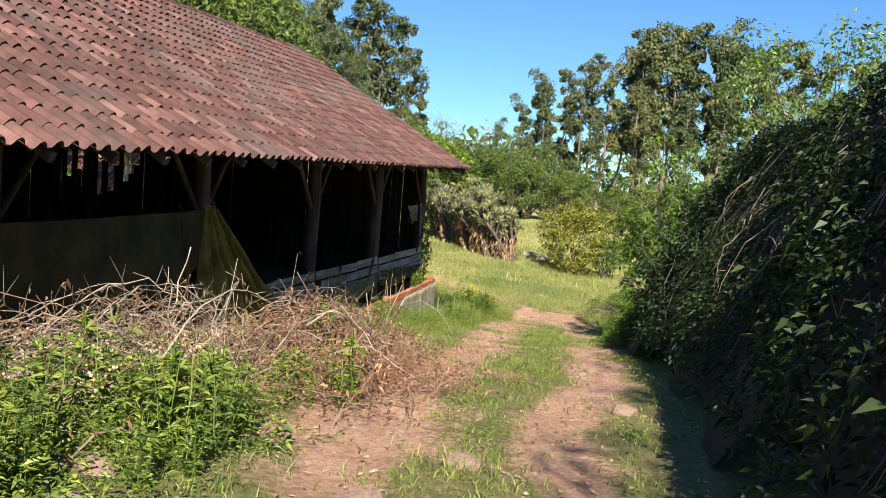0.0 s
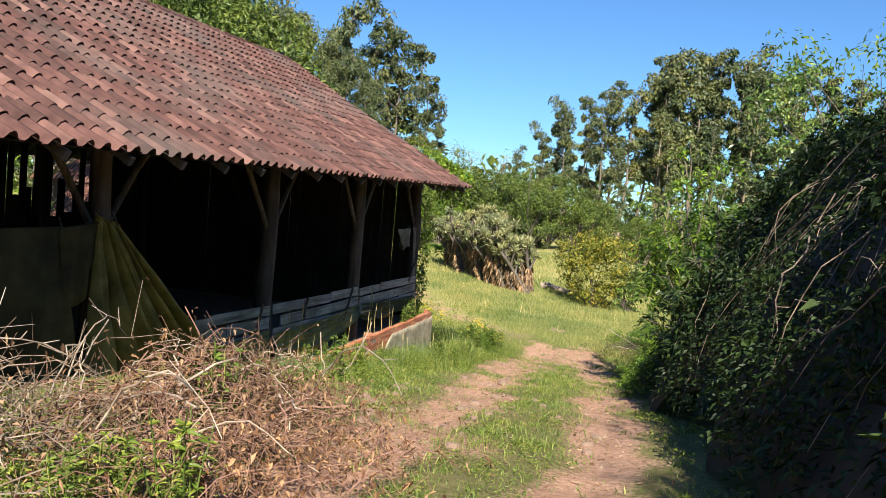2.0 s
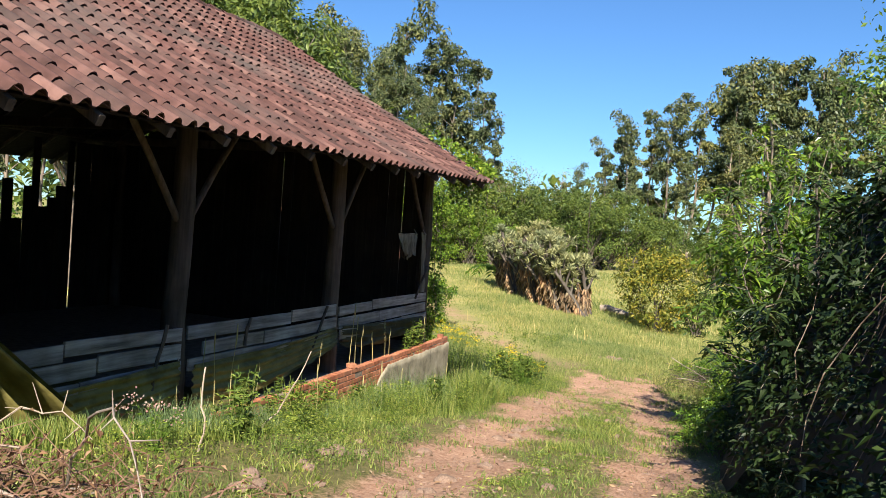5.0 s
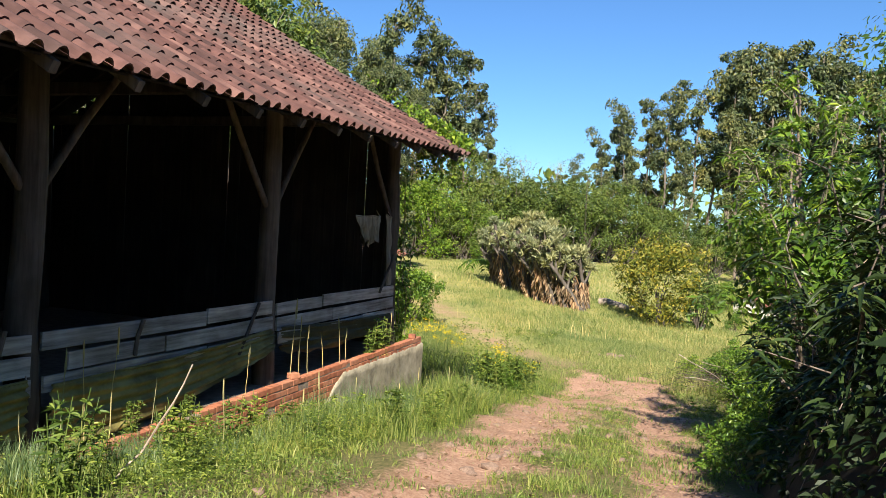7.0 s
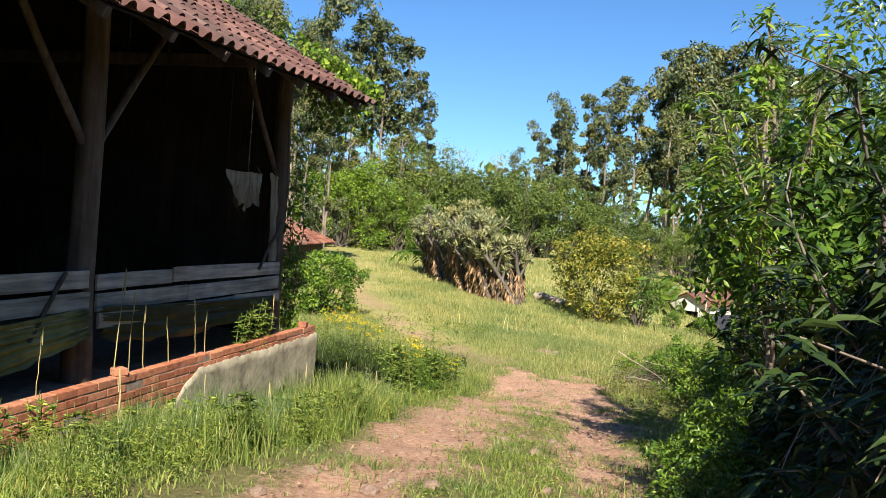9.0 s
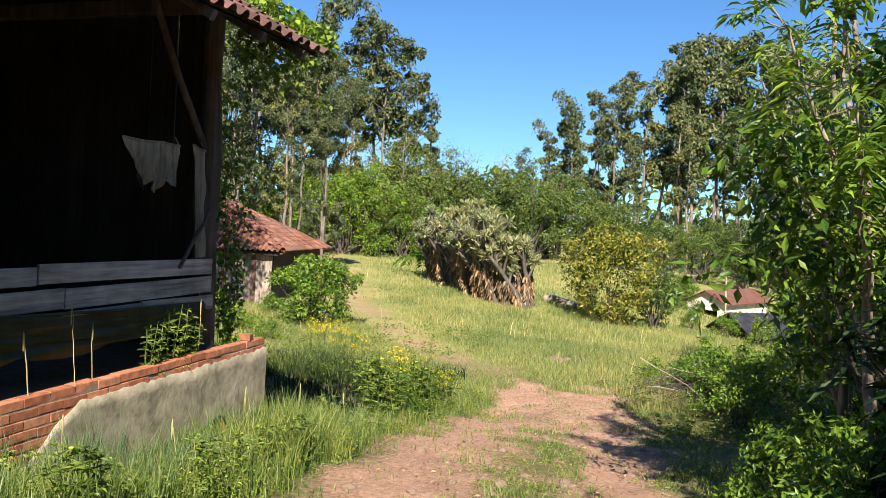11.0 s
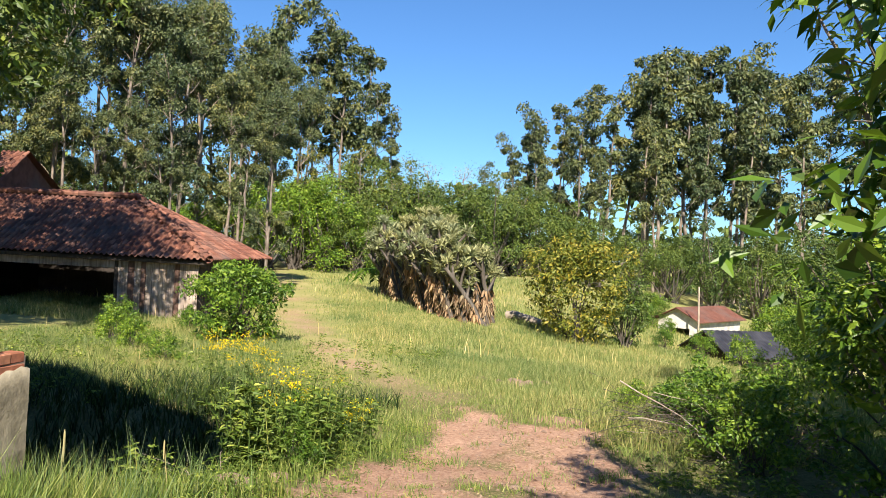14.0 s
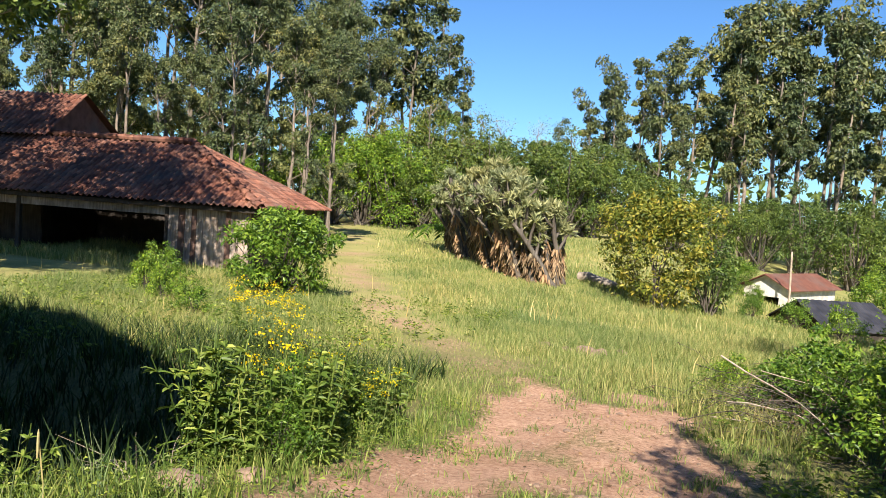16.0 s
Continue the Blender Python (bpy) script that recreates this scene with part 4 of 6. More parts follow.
def bare_tree(seed, h):
    r_ = np.random.default_rng(seed)
    th = thing("bare_tree", (0, 0, 0), "thin-leaved tree with pale bare limbs at the wood's edge", "tree")
    g_, gl = Geo(), Geo()
    for q in range(7):
        e = np.array([r_.normal(0, h * 0.2), r_.normal(0, h * 0.2), h * r_.uniform(0.6, 1)])
        st = wander((r_.normal(0, 0.3), r_.normal(0, 0.3), -0.2), e, 8, 0.09, r_)
        tube(g_, st, np.linspace(0.13, 0.03, 8), 5)
        for _ in range(9):
            o = st[r_.integers(3, 8)]
            e2 = o + np.array([r_.normal(0, 0.9), r_.normal(0, 0.9), r_.uniform(0.3, 1.6)])
            tube(g_, wander(o, e2, 4, 0.05, r_), np.linspace(0.04, 0.012, 4), 4)
            n_ = 26
            b_ = e2 + r_.normal(0, 0.45, (n_, 3))
            leaves(gl, b_, r_.normal(0, 1, (n_, 3)), r_.uniform(0.12, 0.25, n_), 0.09, r_)
    part("trunk", g_, M_BARK, th, smooth=True)
    part("crown", gl, L_OLIVE, th, "sparse dull leaves")
    return th


def plant_at(th, x, y, scale=1.0, turn=0.0, sink=0.0):
    z = float(land(x, y)) - sink
    return copy_thing(th, Matrix.Translation((x, y, z)) @ Matrix.Rotation(turn, 4, "Z") @ Matrix.Scale(scale, 4))


def settle(th, x, y, sink=0.0):
    th.location = (x, y, float(land(x, y)) - sink)
    return th


rt = np.random.default_rng(33)
eucs = [settle(eucalypt(s, h, sl_, k_, lf, lo_, bg), x, y) for s, h, sl_, x, y, k_, lf, lo_, bg in ((1, 22, 1.0, -40, 57, 230, 0.27, 0.12, 1.0), (2, 24, 0.8, 4, 93, 130, 0.4, 0.26, 1.0), (3, 20, 1.1, -33, 78, 210, 0.27, 0.16, 0.95), (4, 23, 0.9, 11, 96, 130, 0.4, 0.3, 1.05), (5, 18, 1.0, -9, 97, 130, 0.4, 0.26, 1.1))]
HS = [22, 24, 20, 23, 18]


def gum(x, y, top, kinds=(1, 3, 4)):
    q = kinds[int(rt.integers(0, len(kinds)))]
    hgt = max(5.0, top - float(land(x, y)))
    plant_at(eucs[q], x, y, hgt / HS[q], rt.uniform(0, 6.28))


# tall stand behind the shed
for x, y, top in ((-44, 38, 21), (-40, 42, 19), (-36, 40, 23), (-33, 45, 20), (-47, 46, 24), (-30, 48, 17), (-37, 50, 22), (-42, 55, 25), (-33, 55, 21), (-28, 54, 15.5), (-52, 52, 24), (-48, 60, 26), (-36, 62, 24), (-31, 62, 19), (-58, 48, 24), (-40, 68, 25), (-55, 66, 26), (-63, 58, 25), (-29, 68, 17), (-34, 71, 21), (-46, 74, 26), (-68, 44, 22), (-60, 36, 22), (-52, 33, 20), (-72, 56, 24), (-49, 42, 22), (-38, 45, 21), (-34, 50, 19), (-45, 50, 23), (-41, 47, 20), (-54, 43, 22), (-39, 60, 23), (-30, 58, 16), (-45, 66, 25), (-62, 50, 23), (-57, 60, 24), (-51, 56, 23), (-66, 38, 20), (-43, 34, 18), (-35, 66, 22)):
    gum(x + rt.normal(0, 0.6), y + rt.normal(0, 0.6), top, (0, 2))
# thin young gums close behind the shed
for q in range(22):
    gum(-46 + 1.35 * q + rt.normal(0, 0.7), 34.5 + 0.32 * q + rt.normal(0, 1.2), 9.5 + rt.uniform(-1.5, 4.5), (0, 2))
# farther stand with its tops against the sky
for x, y, top in ((-46, 80, 27), (-42, 82, 25.5), (-38.5, 80, 28), (-35, 83, 25), (-33, 86, 27), (-30.5, 82, 25.5), (-28.5, 84, 23.5), (-26.5, 82, 19.5), (-26, 88, 17)):
    gum(x, y, top)
# stand across the field
for x, y, top in ((-17, 92, 9.5), (-15, 90, 11), (-13, 95, 12), (-11.5, 90, 14), (-10, 93, 16), (-8, 90, 17), (-6, 94, 19.5), (-4.5, 90, 18), (-2.5, 93, 21.5), (-0.5, 90, 20), (1, 95, 23), (2.5, 92, 22), (4.5, 96, 25.5), (6, 92, 24), (8, 97, 26.5), (9.5, 93, 24), (11.5, 98, 27), (13.5, 94, 25), (15, 99, 26), (17, 95, 24), (19, 100, 24), (22, 97, 25), (25, 101, 24), (28, 96, 23), (-7, 99, 15), (3, 101, 22), (10, 103, 24), (16, 105, 25), (-1, 84, 12), (5, 85, 15), (10, 84, 16), (15, 86, 18), (20, 85, 19), (33, 100, 23), (38, 95, 22)):
    gum(x + rt.normal(0, 0.5), y, top)

# woodland edge: round dark trees, pale thin ones, low bushes
wood = [settle(broadleaf("broadleaf_tree", "dense round dark-green tree at the wood's edge", 50 + q, 8, 3.6, (L_WOOD, L_WOOD, L_WOOD, L_GREEN)[q], 64, 110, 0.27, 0.05, group="wood edge", tight=0.24), x, y) for q, (x, y) in enumerate(((-15.5, 66), (-11, 68), (-7.5, 69), (-25, 60)))]
for x, y, top, q in ((-27.5, 58, 6.0, 3), (-30, 57, 4.6, 3), (-22.5, 60, 6.2, 3), (-20, 61, 5.4, 1), (-17.8, 67, 8.0, 0), (-13, 66, 6.8, 2), (-9.2, 66, 7.0, 0), (-5, 70, 6.2, 2), (-3, 72, 5.2, 0), (-0.5, 74, 4.6, 2), (-33, 54, 4.2, 3), (-24, 66, 8.8, 1), (-21, 69, 9.2, 2), (-11.5, 74, 7.4, 2), (3, 76, 3.8, 0), (7, 77, 3.5, 2), (11, 78, 4.2, 0), (15, 77, 4.0, 1), (20, 79, 4.6, 2), (-37, 53, 5.0, 1), (-43, 50, 5.2, 2), (-26.5, 63, 4.4, 3), (-18, 62, 4.0, 3), (26, 80, 5, 0), (-50, 88, 7, 1), (-44, 90, 6, 2), (-38, 92, 6.5, 1), (-32, 93, 6, 0), (-26, 94, 6, 2), (-20, 96, 6, 1), (-14, 100, 5, 0), (-6, 104, 5.5, 1), (2, 106, 5, 2), (9, 107, 5.5, 0), (16, 108, 5.5, 1), (23, 106, 6, 2), (30, 104, 6, 0), (-58, 76, 7, 0), (-66, 66, 7, 1), (-50, 66, 6, 2), (-44, 62, 5, 0), (-38, 58, 5, 1), (-58, 54, 6, 2), (-50, 46, 5, 0), (6, 88, 3.5, 1), (12, 89, 3.8, 2), (-4, 88, 3.2, 0), (18, 90, 4, 1)):
    hh = top - float(land(x, y))
    plant_at(wood[q], x, y, hh / 8.0, rt.uniform(0, 6.28))
pale = settle(bare_tree(71, 10.5), -25.5, 65)
for x, y, s_ in ((-22.5, 66, 1.05), (-28, 66, 1.0), (-20, 72, 1.05), (-14, 73, 0.95), (-17, 74, 1.0), (-31, 60, 0.85), (-10, 76, 0.9)):
    plant_at(pale, x, y, s_, rt.uniform(0, 6.28))

# far hedge of woods that closes the view
g = Geo()
n_ = 26000
a = rt.uniform(0, 2 * np.pi, n_)
rr = rt.uniform(135, 175, n_)
x, y = rr * np.cos(a), rr * np.sin(a) * 0.9 + 10
hh = rt.uniform(0, 1, n_) * (12.5 + 5.0 * vnoise(x, y, 9, 3))
leaves(g, lay(x, y) + np.stack([0 * x, 0 * x, hh], 1), rt.normal(0, 1, (n_, 3)), rt.uniform(1.2, 2.6, n_), rt.uniform(0.8, 1.5, n_), rt)
tagged(part("far_woods", g, L_WOOD, None), "distant dark-green woods along the horizon", "woods", kind="stuff")

# tree that overhangs the yard and shades the shed roof
shade_tree = settle(broadleaf("shade_tree", "spreading tree with pale limbs over the shed roof", 81, 14.5, 5.2, L_WOOD, 110, 140, 0.27, 0.42, M_BARK, trunk_r=0.2, tight=0.2), -16.2, 12.2)
plant_at(shade_tree, -21.0, 14.0, 1.0, 2.0)
plant_at(shade_tree, -14.9, 10.3, 0.95, 3.3)
plant_at(shade_tree, -27, 16, 1.1, 4.0)
# slender pale tree behind the bank
tall_right = settle(broadleaf("tall_tree", "tall feathery tree with a pale trunk behind the bank", 83, 11.5, 3.8, L_DEEP, 70, 70, 0.2, 0.5, M_BARK, trunk_r=0.1), 12.3, 9.0)
plant_at(tall_right, 15.5, 4.0, 0.95, 2.2)
plant_at(tall_right, 14, 15, 0.9, 4.1)
plant_at(tall_right, 18.5, 12, 1.1, 1.1)

# trees that stand on the bank and keep its flank in shade
bank_tree = settle(broadleaf("tall_tree", "tall dark-leaved tree rooted on the overgrown bank", 84, 12.0, 3.4, L_DEEP, 80, 120, 0.17, 0.5, M_BARK, trunk_r=0.13, tight=0.22), 13.0, -13.0)
for x, y, s_ in ((12.6, -18.0, 0.95), (13.2, -23.0, 1.0), (12.8, -28.5, 1.0)):
    plant_at(bank_tree, x, y, s_, rt.uniform(0, 6.28))

# ---- bushes ----
settle(broadleaf("golden_bush", "large round bush with olive and golden new leaves", 91, 4.7, 2.25, L_OLIVE, 150, 70, 0.2, 0.0, category="bush", trunk_r=0.05), 1.55, 31.6)
settle(broadleaf("dark_bush", "small dark-green bush beside a golden one", 92, 3.1, 1.1, L_WOOD, 60, 60, 0.17, 0.0, category="bush", trunk_r=0.04), 3.7, 33.0)
settle(broadleaf("round_bush", "bright green rounded bush in front of the shed", 93, 2.5, 1.4, L_GREEN, 110, 80, 0.13, 0.0, category="bush", trunk_r=0.04), -7.6, 17.0)
fresh = settle(broadleaf("shrub", "lush bright-green shrub crowding the track's edge", 94, 4.6, 1.9, L_GREEN, 130, 90, 0.15, 0.0, category="shrub", group="shrubs by the bank", trunk_r=0.04), 7.3, -1.2)
for x, y, s_ in ((9.0, 1.5, 1.1), (8.2, 5.6, 0.8), (10.4, 6.5, 1.15), (10.6, 12, 0.9), (10.2, 18, 0.8), (10.9, 25, 0.75), (11.6, 31, 0.9), (9.6, -3.0, 1.15), (11.5, -1, 1.3), (12.8, 20, 1.1), (14.5, 28, 1.2), (11.8, 43, 0.75), (14.5, 45, 0.8), (4.2, 45, 0.45), (4.9, 47.5, 0.5), (-12.6, -2.6, 0.85), (-12.4, -6.0, 0.9), (-13.4, -9.2, 1.0)):
    plant_at(fresh, x, y, s_, rt.uniform(0, 6.28))
low = settle(broadleaf("low_bush", "low green weedy bush", 95, 1.12, 0.75, L_GREEN, 46, 60, 0.085, 0.0, category="bush", group="low bushes", trunk_r=0.015, airy=0.6), 5.6, 10.1)
for x, y, s_ in ((0.5, 3.7, 0.6), (0.45, 4.5, 0.55), (0.8, 3.1, 0.4), (0.4, 5.2, 0.5), (-6.2, 11.3, 0.6), (-8.0, 12.6, 0.7), (-9.8, 14.2, 0.8), (5.8, -4.2, 0.7), (6.05, -3.3, 0.85), (5.85, -5.3, 0.6), (6.0, -2.2, 0.8), (5.9, -0.8, 0.7), (5.3, 9.3, 0.8), (5.7, 8.7, 0.8), (6.2, 9.7, 0.9), (6.4, 8.8, 1.0), (6.1, 6.9, 0.9), (7.0, 10.6, 1.0), (4.4, 11.0, 0.55), (5.9, 12.0, 0.7), (-12, 17.5, 0.9), (-10.4, 19.0, 0.7), (7.3, 35.8, 1.0), (8.9, 33.8, 1.2), (5.6, 36.4, 0.8), (6.0, 44.5, 0.8)):
    plant_at(low, x, y, s_, rt.uniform(0, 6.28))

# clump of yucca-like stems with skirts of dead leaves
def yucca(seed, h):
    r_ = np.random.default_rng(seed)
    th = thing("yucca", (0, 0, 0), "old yucca with grey-green blades over a dead brown skirt", "plant", "yucca clump")
    g_, gd, gl = Geo(), Geo(), Geo()
    for q in range(4):
        e = np.array([r_.normal(-0.7, 0.6), r_.normal(0, 0.5), h * r_.uniform(0.4, 0.95)])
        st = wander((r_.normal(0, 0.25), r_.normal(0, 0.25), -0.1), e, 7, 0.04, r_)
        tube(g_, st, np.linspace(0.13, 0.09, 7), 7)
        n_ = 110
        t_ = r_.uniform(0.02, 0.6, n_) * 6
        o = st[t_.astype(int)] + (st[np.minimum(t_.astype(int) + 1, 6)] - st[t_.astype(int)]) * (t_ % 1)[:, None]
        a_ = r_.uniform(0, 2 * np.pi, n_)
        leaves(gd, o, np.stack([np.cos(a_) * 0.45, np.sin(a_) * 0.45, r_.uniform(-1.4, -0.5, n_)], 1), r_.uniform(0.35, 0.7, n_), 0.13, r_, 0.1)
        for _ in range(6):
            b0 = st[int(r_.integers(3, 6))]
            hd = b0 + np.array([r_.normal(-0.15, 0.38), r_.normal(0, 0.38), r_.uniform(0.4, 1.3)])
            tube(g_, [b0, (b0 + hd) / 2 + r_.normal(0, 0.05, 3), hd], [0.08, 0.065, 0.06], 6)
            n_ = 64
            a_ = r_.uniform(0, 2 * np.pi, n_)
            leaves(gl, hd + r_.normal(0, 0.06, (n_, 3)), np.stack([np.cos(a_), np.sin(a_), r_.uniform(-0.5, 2.4, n_)], 1), r_.uniform(0.3, 0.58, n_), 0.095, r_, 0.06)
    tagged(part("stem", g_, M_BARKDARK, th, smooth=True), kind="stuff")
    part("dead_skirt", gd, L_DRY, th, "hanging dead brown leaves")
    part("crown", gl, L_GREY, th)
    return th


yu = [settle(yucca(61, 4.4), -3.2, 31.4), settle(yucca(62, 4.8), -4.5, 32.6), settle(yucca(63, 4.6), -6.0, 34.5)]
for x, y, s_, q in ((-3.9, 31.5, 0.95, 1), (-2.6, 32.2, 0.85, 2), (-5.2, 33.4, 1.0, 0), (-4.2, 33.8, 1.05, 2), (-6.6, 35.6, 1.0, 1), (-7.4, 36.8, 1.05, 0), (-8.4, 38.0, 1.05, 2), (-9.3, 39.5, 1.0, 1), (-5.4, 35.2, 1.1, 1), (-3.3, 33.2, 0.95, 0), (-10.2, 41, 1.0, 0)):
    plant_at(yu[q], x, y, s_, rt.uniform(-0.6, 0.6))
# fallen trunk beyond them
g = Geo()
tube(g, lay(np.linspace(-2.3, -0.2, 6), np.linspace(35.5, 35.2, 6), 0.18) + rt.normal(0, 0.03, (6, 3)), np.linspace(0.24, 0.17, 6), 9)
tagged(part("fallen_log", g, M_CANE, None, smooth=True), "pale fallen log lying in the grass", "log")
# frond plant at the wood's edge
g = Geo()
for q in range(10):
    a = q * 0.63
    rib = np.array([[np.cos(a) * s_ * 1.9, np.sin(a) * s_ * 1.9, 1.0 + 1.7 * s_ - 1.9 * s_ * s_] for s_ in np.linspace(0, 1, 9)])
    tube(g, rib, np.linspace(0.03, 0.008, 9), 4)
    for s_ in range(1, 9):
        d = unit(rib[s_] - rib[s_ - 1])
        sd = unit(np.cross(d, [0, 0, 1.0]))
        for sg in (-1, 1):
            leaves(g, [rib[s_]], [sd * sg + d * 0.5], 0.55, 0.14, rt, 0.35)
palm = thing("palm", (-12.4, 44.0, float(land(-12.4, 44.0))), "small green palm with arching fronds", "palm")
part("foliage", g, L_GREEN, palm)

# ---- the overgrown bank ----
def bank_x(y):
    return np.interp(y, [-40, -15.5, -11, -7, -4.5, -1, 2], [6.55, 6.5, 6.25, 5.75, 5.75, 6.2, 7.2])


def bank_h(y):
    return np.interp(y, [-40, -20, -14, -7, -4, -1, 2], [3.4, 3.6, 3.7, 3.7, 2.4, 1.7, 0.3])


bank = thing("overgrown_bank", (8.5, -14, 1.0), "steep bank smothered in dead canes and vines coloured dark as shade", "bank")
bank_in = Matrix.Translation(bank.location).inverted()


def bank_top(x, y):
    u = np.clip((x - bank_x(y)) / 2.3, 0, 1)
    return land(x, y) + bank_h(y) * (np.sin(u * np.pi / 2) ** 0.9) * (1 + 0.14 * vnoise(x, y, 1.6, 9) + 0.07 * vnoise(x, y, 0.6, 10)) - 0.05


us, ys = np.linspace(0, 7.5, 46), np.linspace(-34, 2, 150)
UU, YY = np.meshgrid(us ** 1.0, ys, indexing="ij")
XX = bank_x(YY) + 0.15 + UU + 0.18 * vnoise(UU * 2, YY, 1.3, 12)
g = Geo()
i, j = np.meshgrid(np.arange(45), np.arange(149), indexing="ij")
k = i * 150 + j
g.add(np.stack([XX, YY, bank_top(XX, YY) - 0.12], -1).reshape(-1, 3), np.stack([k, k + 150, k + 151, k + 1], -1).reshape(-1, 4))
o_ = part("earth", g, M_SHADE_LITTER, bank, "leaf litter and stems under the vines, coloured dark as shade", smooth=True)
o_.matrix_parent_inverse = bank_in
rk = np.random.default_rng(44)


def bank_sample(n_, y0, y1, umax=3.2, power=1.0):
    y = rk.uniform(y0, y1, n_)
    u = rk.uniform(0, 1, n_) ** power * umax
    x = bank_x(y) + 0.12 + u
    z = bank_top(x, y)
    e = 0.05
    nx = -(bank_top(x + e, y) - bank_top(x - e, y)) / (2 * e)
    ny = -(bank_top(x, y + e) - bank_top(x, y - e)) / (2 * e)
    return np.stack([x, y, z], 1), unit(np.stack([nx, ny, np.ones(n_)], 1))


# the vines' leaf colour carries the shade of the bank's flank
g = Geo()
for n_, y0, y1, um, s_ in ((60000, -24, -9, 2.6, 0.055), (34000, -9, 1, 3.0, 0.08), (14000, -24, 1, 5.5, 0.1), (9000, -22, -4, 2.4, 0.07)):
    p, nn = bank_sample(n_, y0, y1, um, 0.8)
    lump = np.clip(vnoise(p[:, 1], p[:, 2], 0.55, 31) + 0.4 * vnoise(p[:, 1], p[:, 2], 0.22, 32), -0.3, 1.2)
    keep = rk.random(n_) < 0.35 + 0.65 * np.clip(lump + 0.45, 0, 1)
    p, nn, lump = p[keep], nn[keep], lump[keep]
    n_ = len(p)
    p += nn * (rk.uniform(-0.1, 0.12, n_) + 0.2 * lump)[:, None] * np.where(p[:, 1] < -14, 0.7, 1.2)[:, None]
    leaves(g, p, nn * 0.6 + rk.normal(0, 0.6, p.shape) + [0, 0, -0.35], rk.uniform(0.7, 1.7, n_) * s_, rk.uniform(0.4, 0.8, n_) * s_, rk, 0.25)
o_ = part("vine_foliage", g, L_SHADED, bank)
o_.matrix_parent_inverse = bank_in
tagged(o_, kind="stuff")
# dead canes hanging over the leaves
for q in range(110):
    y = rk.uniform(-22, -3)
    u0, u1 = rk.uniform(0.5, 2.4), rk.uniform(0.0, 0.8)
    x0, x1 = bank_x(y) + u0, bank_x(y) + u1 + 0.05
    y1 = y + rk.normal(0, 0.9)
    a = np.array([x0, y, float(bank_top(x0, y)) + 0.18])
    b_ = np.array([x1, y1, float(bank_top(x1, y1)) + 0.12])
    pts = wander(a, b_, 9, 0.06, rk, sag=-rk.uniform(0.05, 0.3))
    pts[:, 2] = np.maximum(pts[:, 2], bank_top(pts[:, 0], pts[:, 1]) + 0.06)
    g = Geo()
    tube(g, pts, np.linspace(0.006, 0.0025, 9) * rk.uniform(0.6, 1.4), 4)
    o_ = part("vine", g, M_TWIG, bank)
    o_.matrix_parent_inverse = bank_in


# ---- long-leaved saplings beside the track ----
def sapling(seed, at, tips, leaf=0.2, mat=L_DEEP, density=17):
    r_ = np.random.default_rng(seed)
    x, y = at
    z = float(land(x, y))
    th = thing("sapling", (x, y, z), "slender sapling with whorls of long drooping leaves", "tree", "saplings by the track")
    g_, gl = Geo(), Geo()
    tips = np.array(tips, float) - [x, y, z]
    top = tips[np.argmax(tips[:, 2])]
    stem = wander((0, 0, -0.2), top, 12, 0.03, r_)
    tube(g_, stem, np.linspace(0.06, 0.012, 12), 7)
    for tp in tips:
        f_ = np.clip(tp[2] / top[2] * 0.7 - 0.1, 0.12, 0.85) * 11
        o = stem[int(f_)]
        st = wander(o, tp, 9, 0.03, r_)
        tube(g_, st, np.linspace(0.028, 0.007, 9), 5)
        for q in range(3, 9):
            fx = [st[q]] + ([st[q] + r_.normal(0, 0.22, 3) * [1, 1, 0.7] for _ in range(1)])
            for e in fx[1:]:
                tube(g_, [st[q], e], [0.007, 0.004], 4)
            for e in fx:
                n_ = density // (2 if q < 5 else 1)
                a_ = r_.uniform(0, 2 * np.pi, n_)
                w_ = np.stack([np.cos(a_), np.sin(a_), r_.uniform(-0.35, 0.75, n_)], 1)
                leaves(gl, e + r_.normal(0, 0.05, (n_, 3)), w_, r_.uniform(0.65, 1.2, n_) * leaf, r_.uniform(0.12, 0.19, n_) * leaf, r_, 0.5, 2, 0.1)
    part("trunk", g_, M_BARK, th, smooth=True)
    part("foliage", gl, mat, th)
    return th


sapling(201, (6.7, 0.5), [(5.5, 0.9, 2.95), (5.6, 0.5, 2.9), (5.6, 0.2, 3.5), (6.2, 0.0, 4.9), (6.4, 1.8, 1.9), (6.5, 1.8, 2.6), (5.9, 1.2, 3.9), (6.9, -0.6, 4.2), (5.75, 0.2, 1.75), (6.2, 0.9, 3.0), (7.3, 0.8, 4.4), (5.9, 0.6, 2.2)], 0.17)
sapling(202, (6.4, -2.3), [(5.45, -2.1, 3.4), (6.1, -1.1, 4.5), (5.9, -2.9, 3.1), (6.6, -2.4, 3.9), (5.6, -1.5, 2.6), (6.8, -1.6, 3.3), (6.0, -3.2, 2.1)], 0.2, L_GREEN)
sapling(203, (7.4, 4.6), [(6.4, 5.2, 1.0), (6.9, 4.0, 2.0), (7.3, 4.4, 3.2), (6.6, 4.6, 1.6), (7.9, 5.2, 2.6), (6.8, 5.9, 0.3)], 0.22, L_GREEN)
# next two get the near-black leaves, painting the deep shadow they stand in
sapling(204, (6.8, -5.4), [(6.2, -6.1, 2.8), (6.0, -5.0, 1.5), (6.7, -5.2, 3.3), (5.9, -5.9, 2.1), (7.2, -4.8, 2.9), (5.75, -4.9, 0.95)], 0.2, L_SHADED)
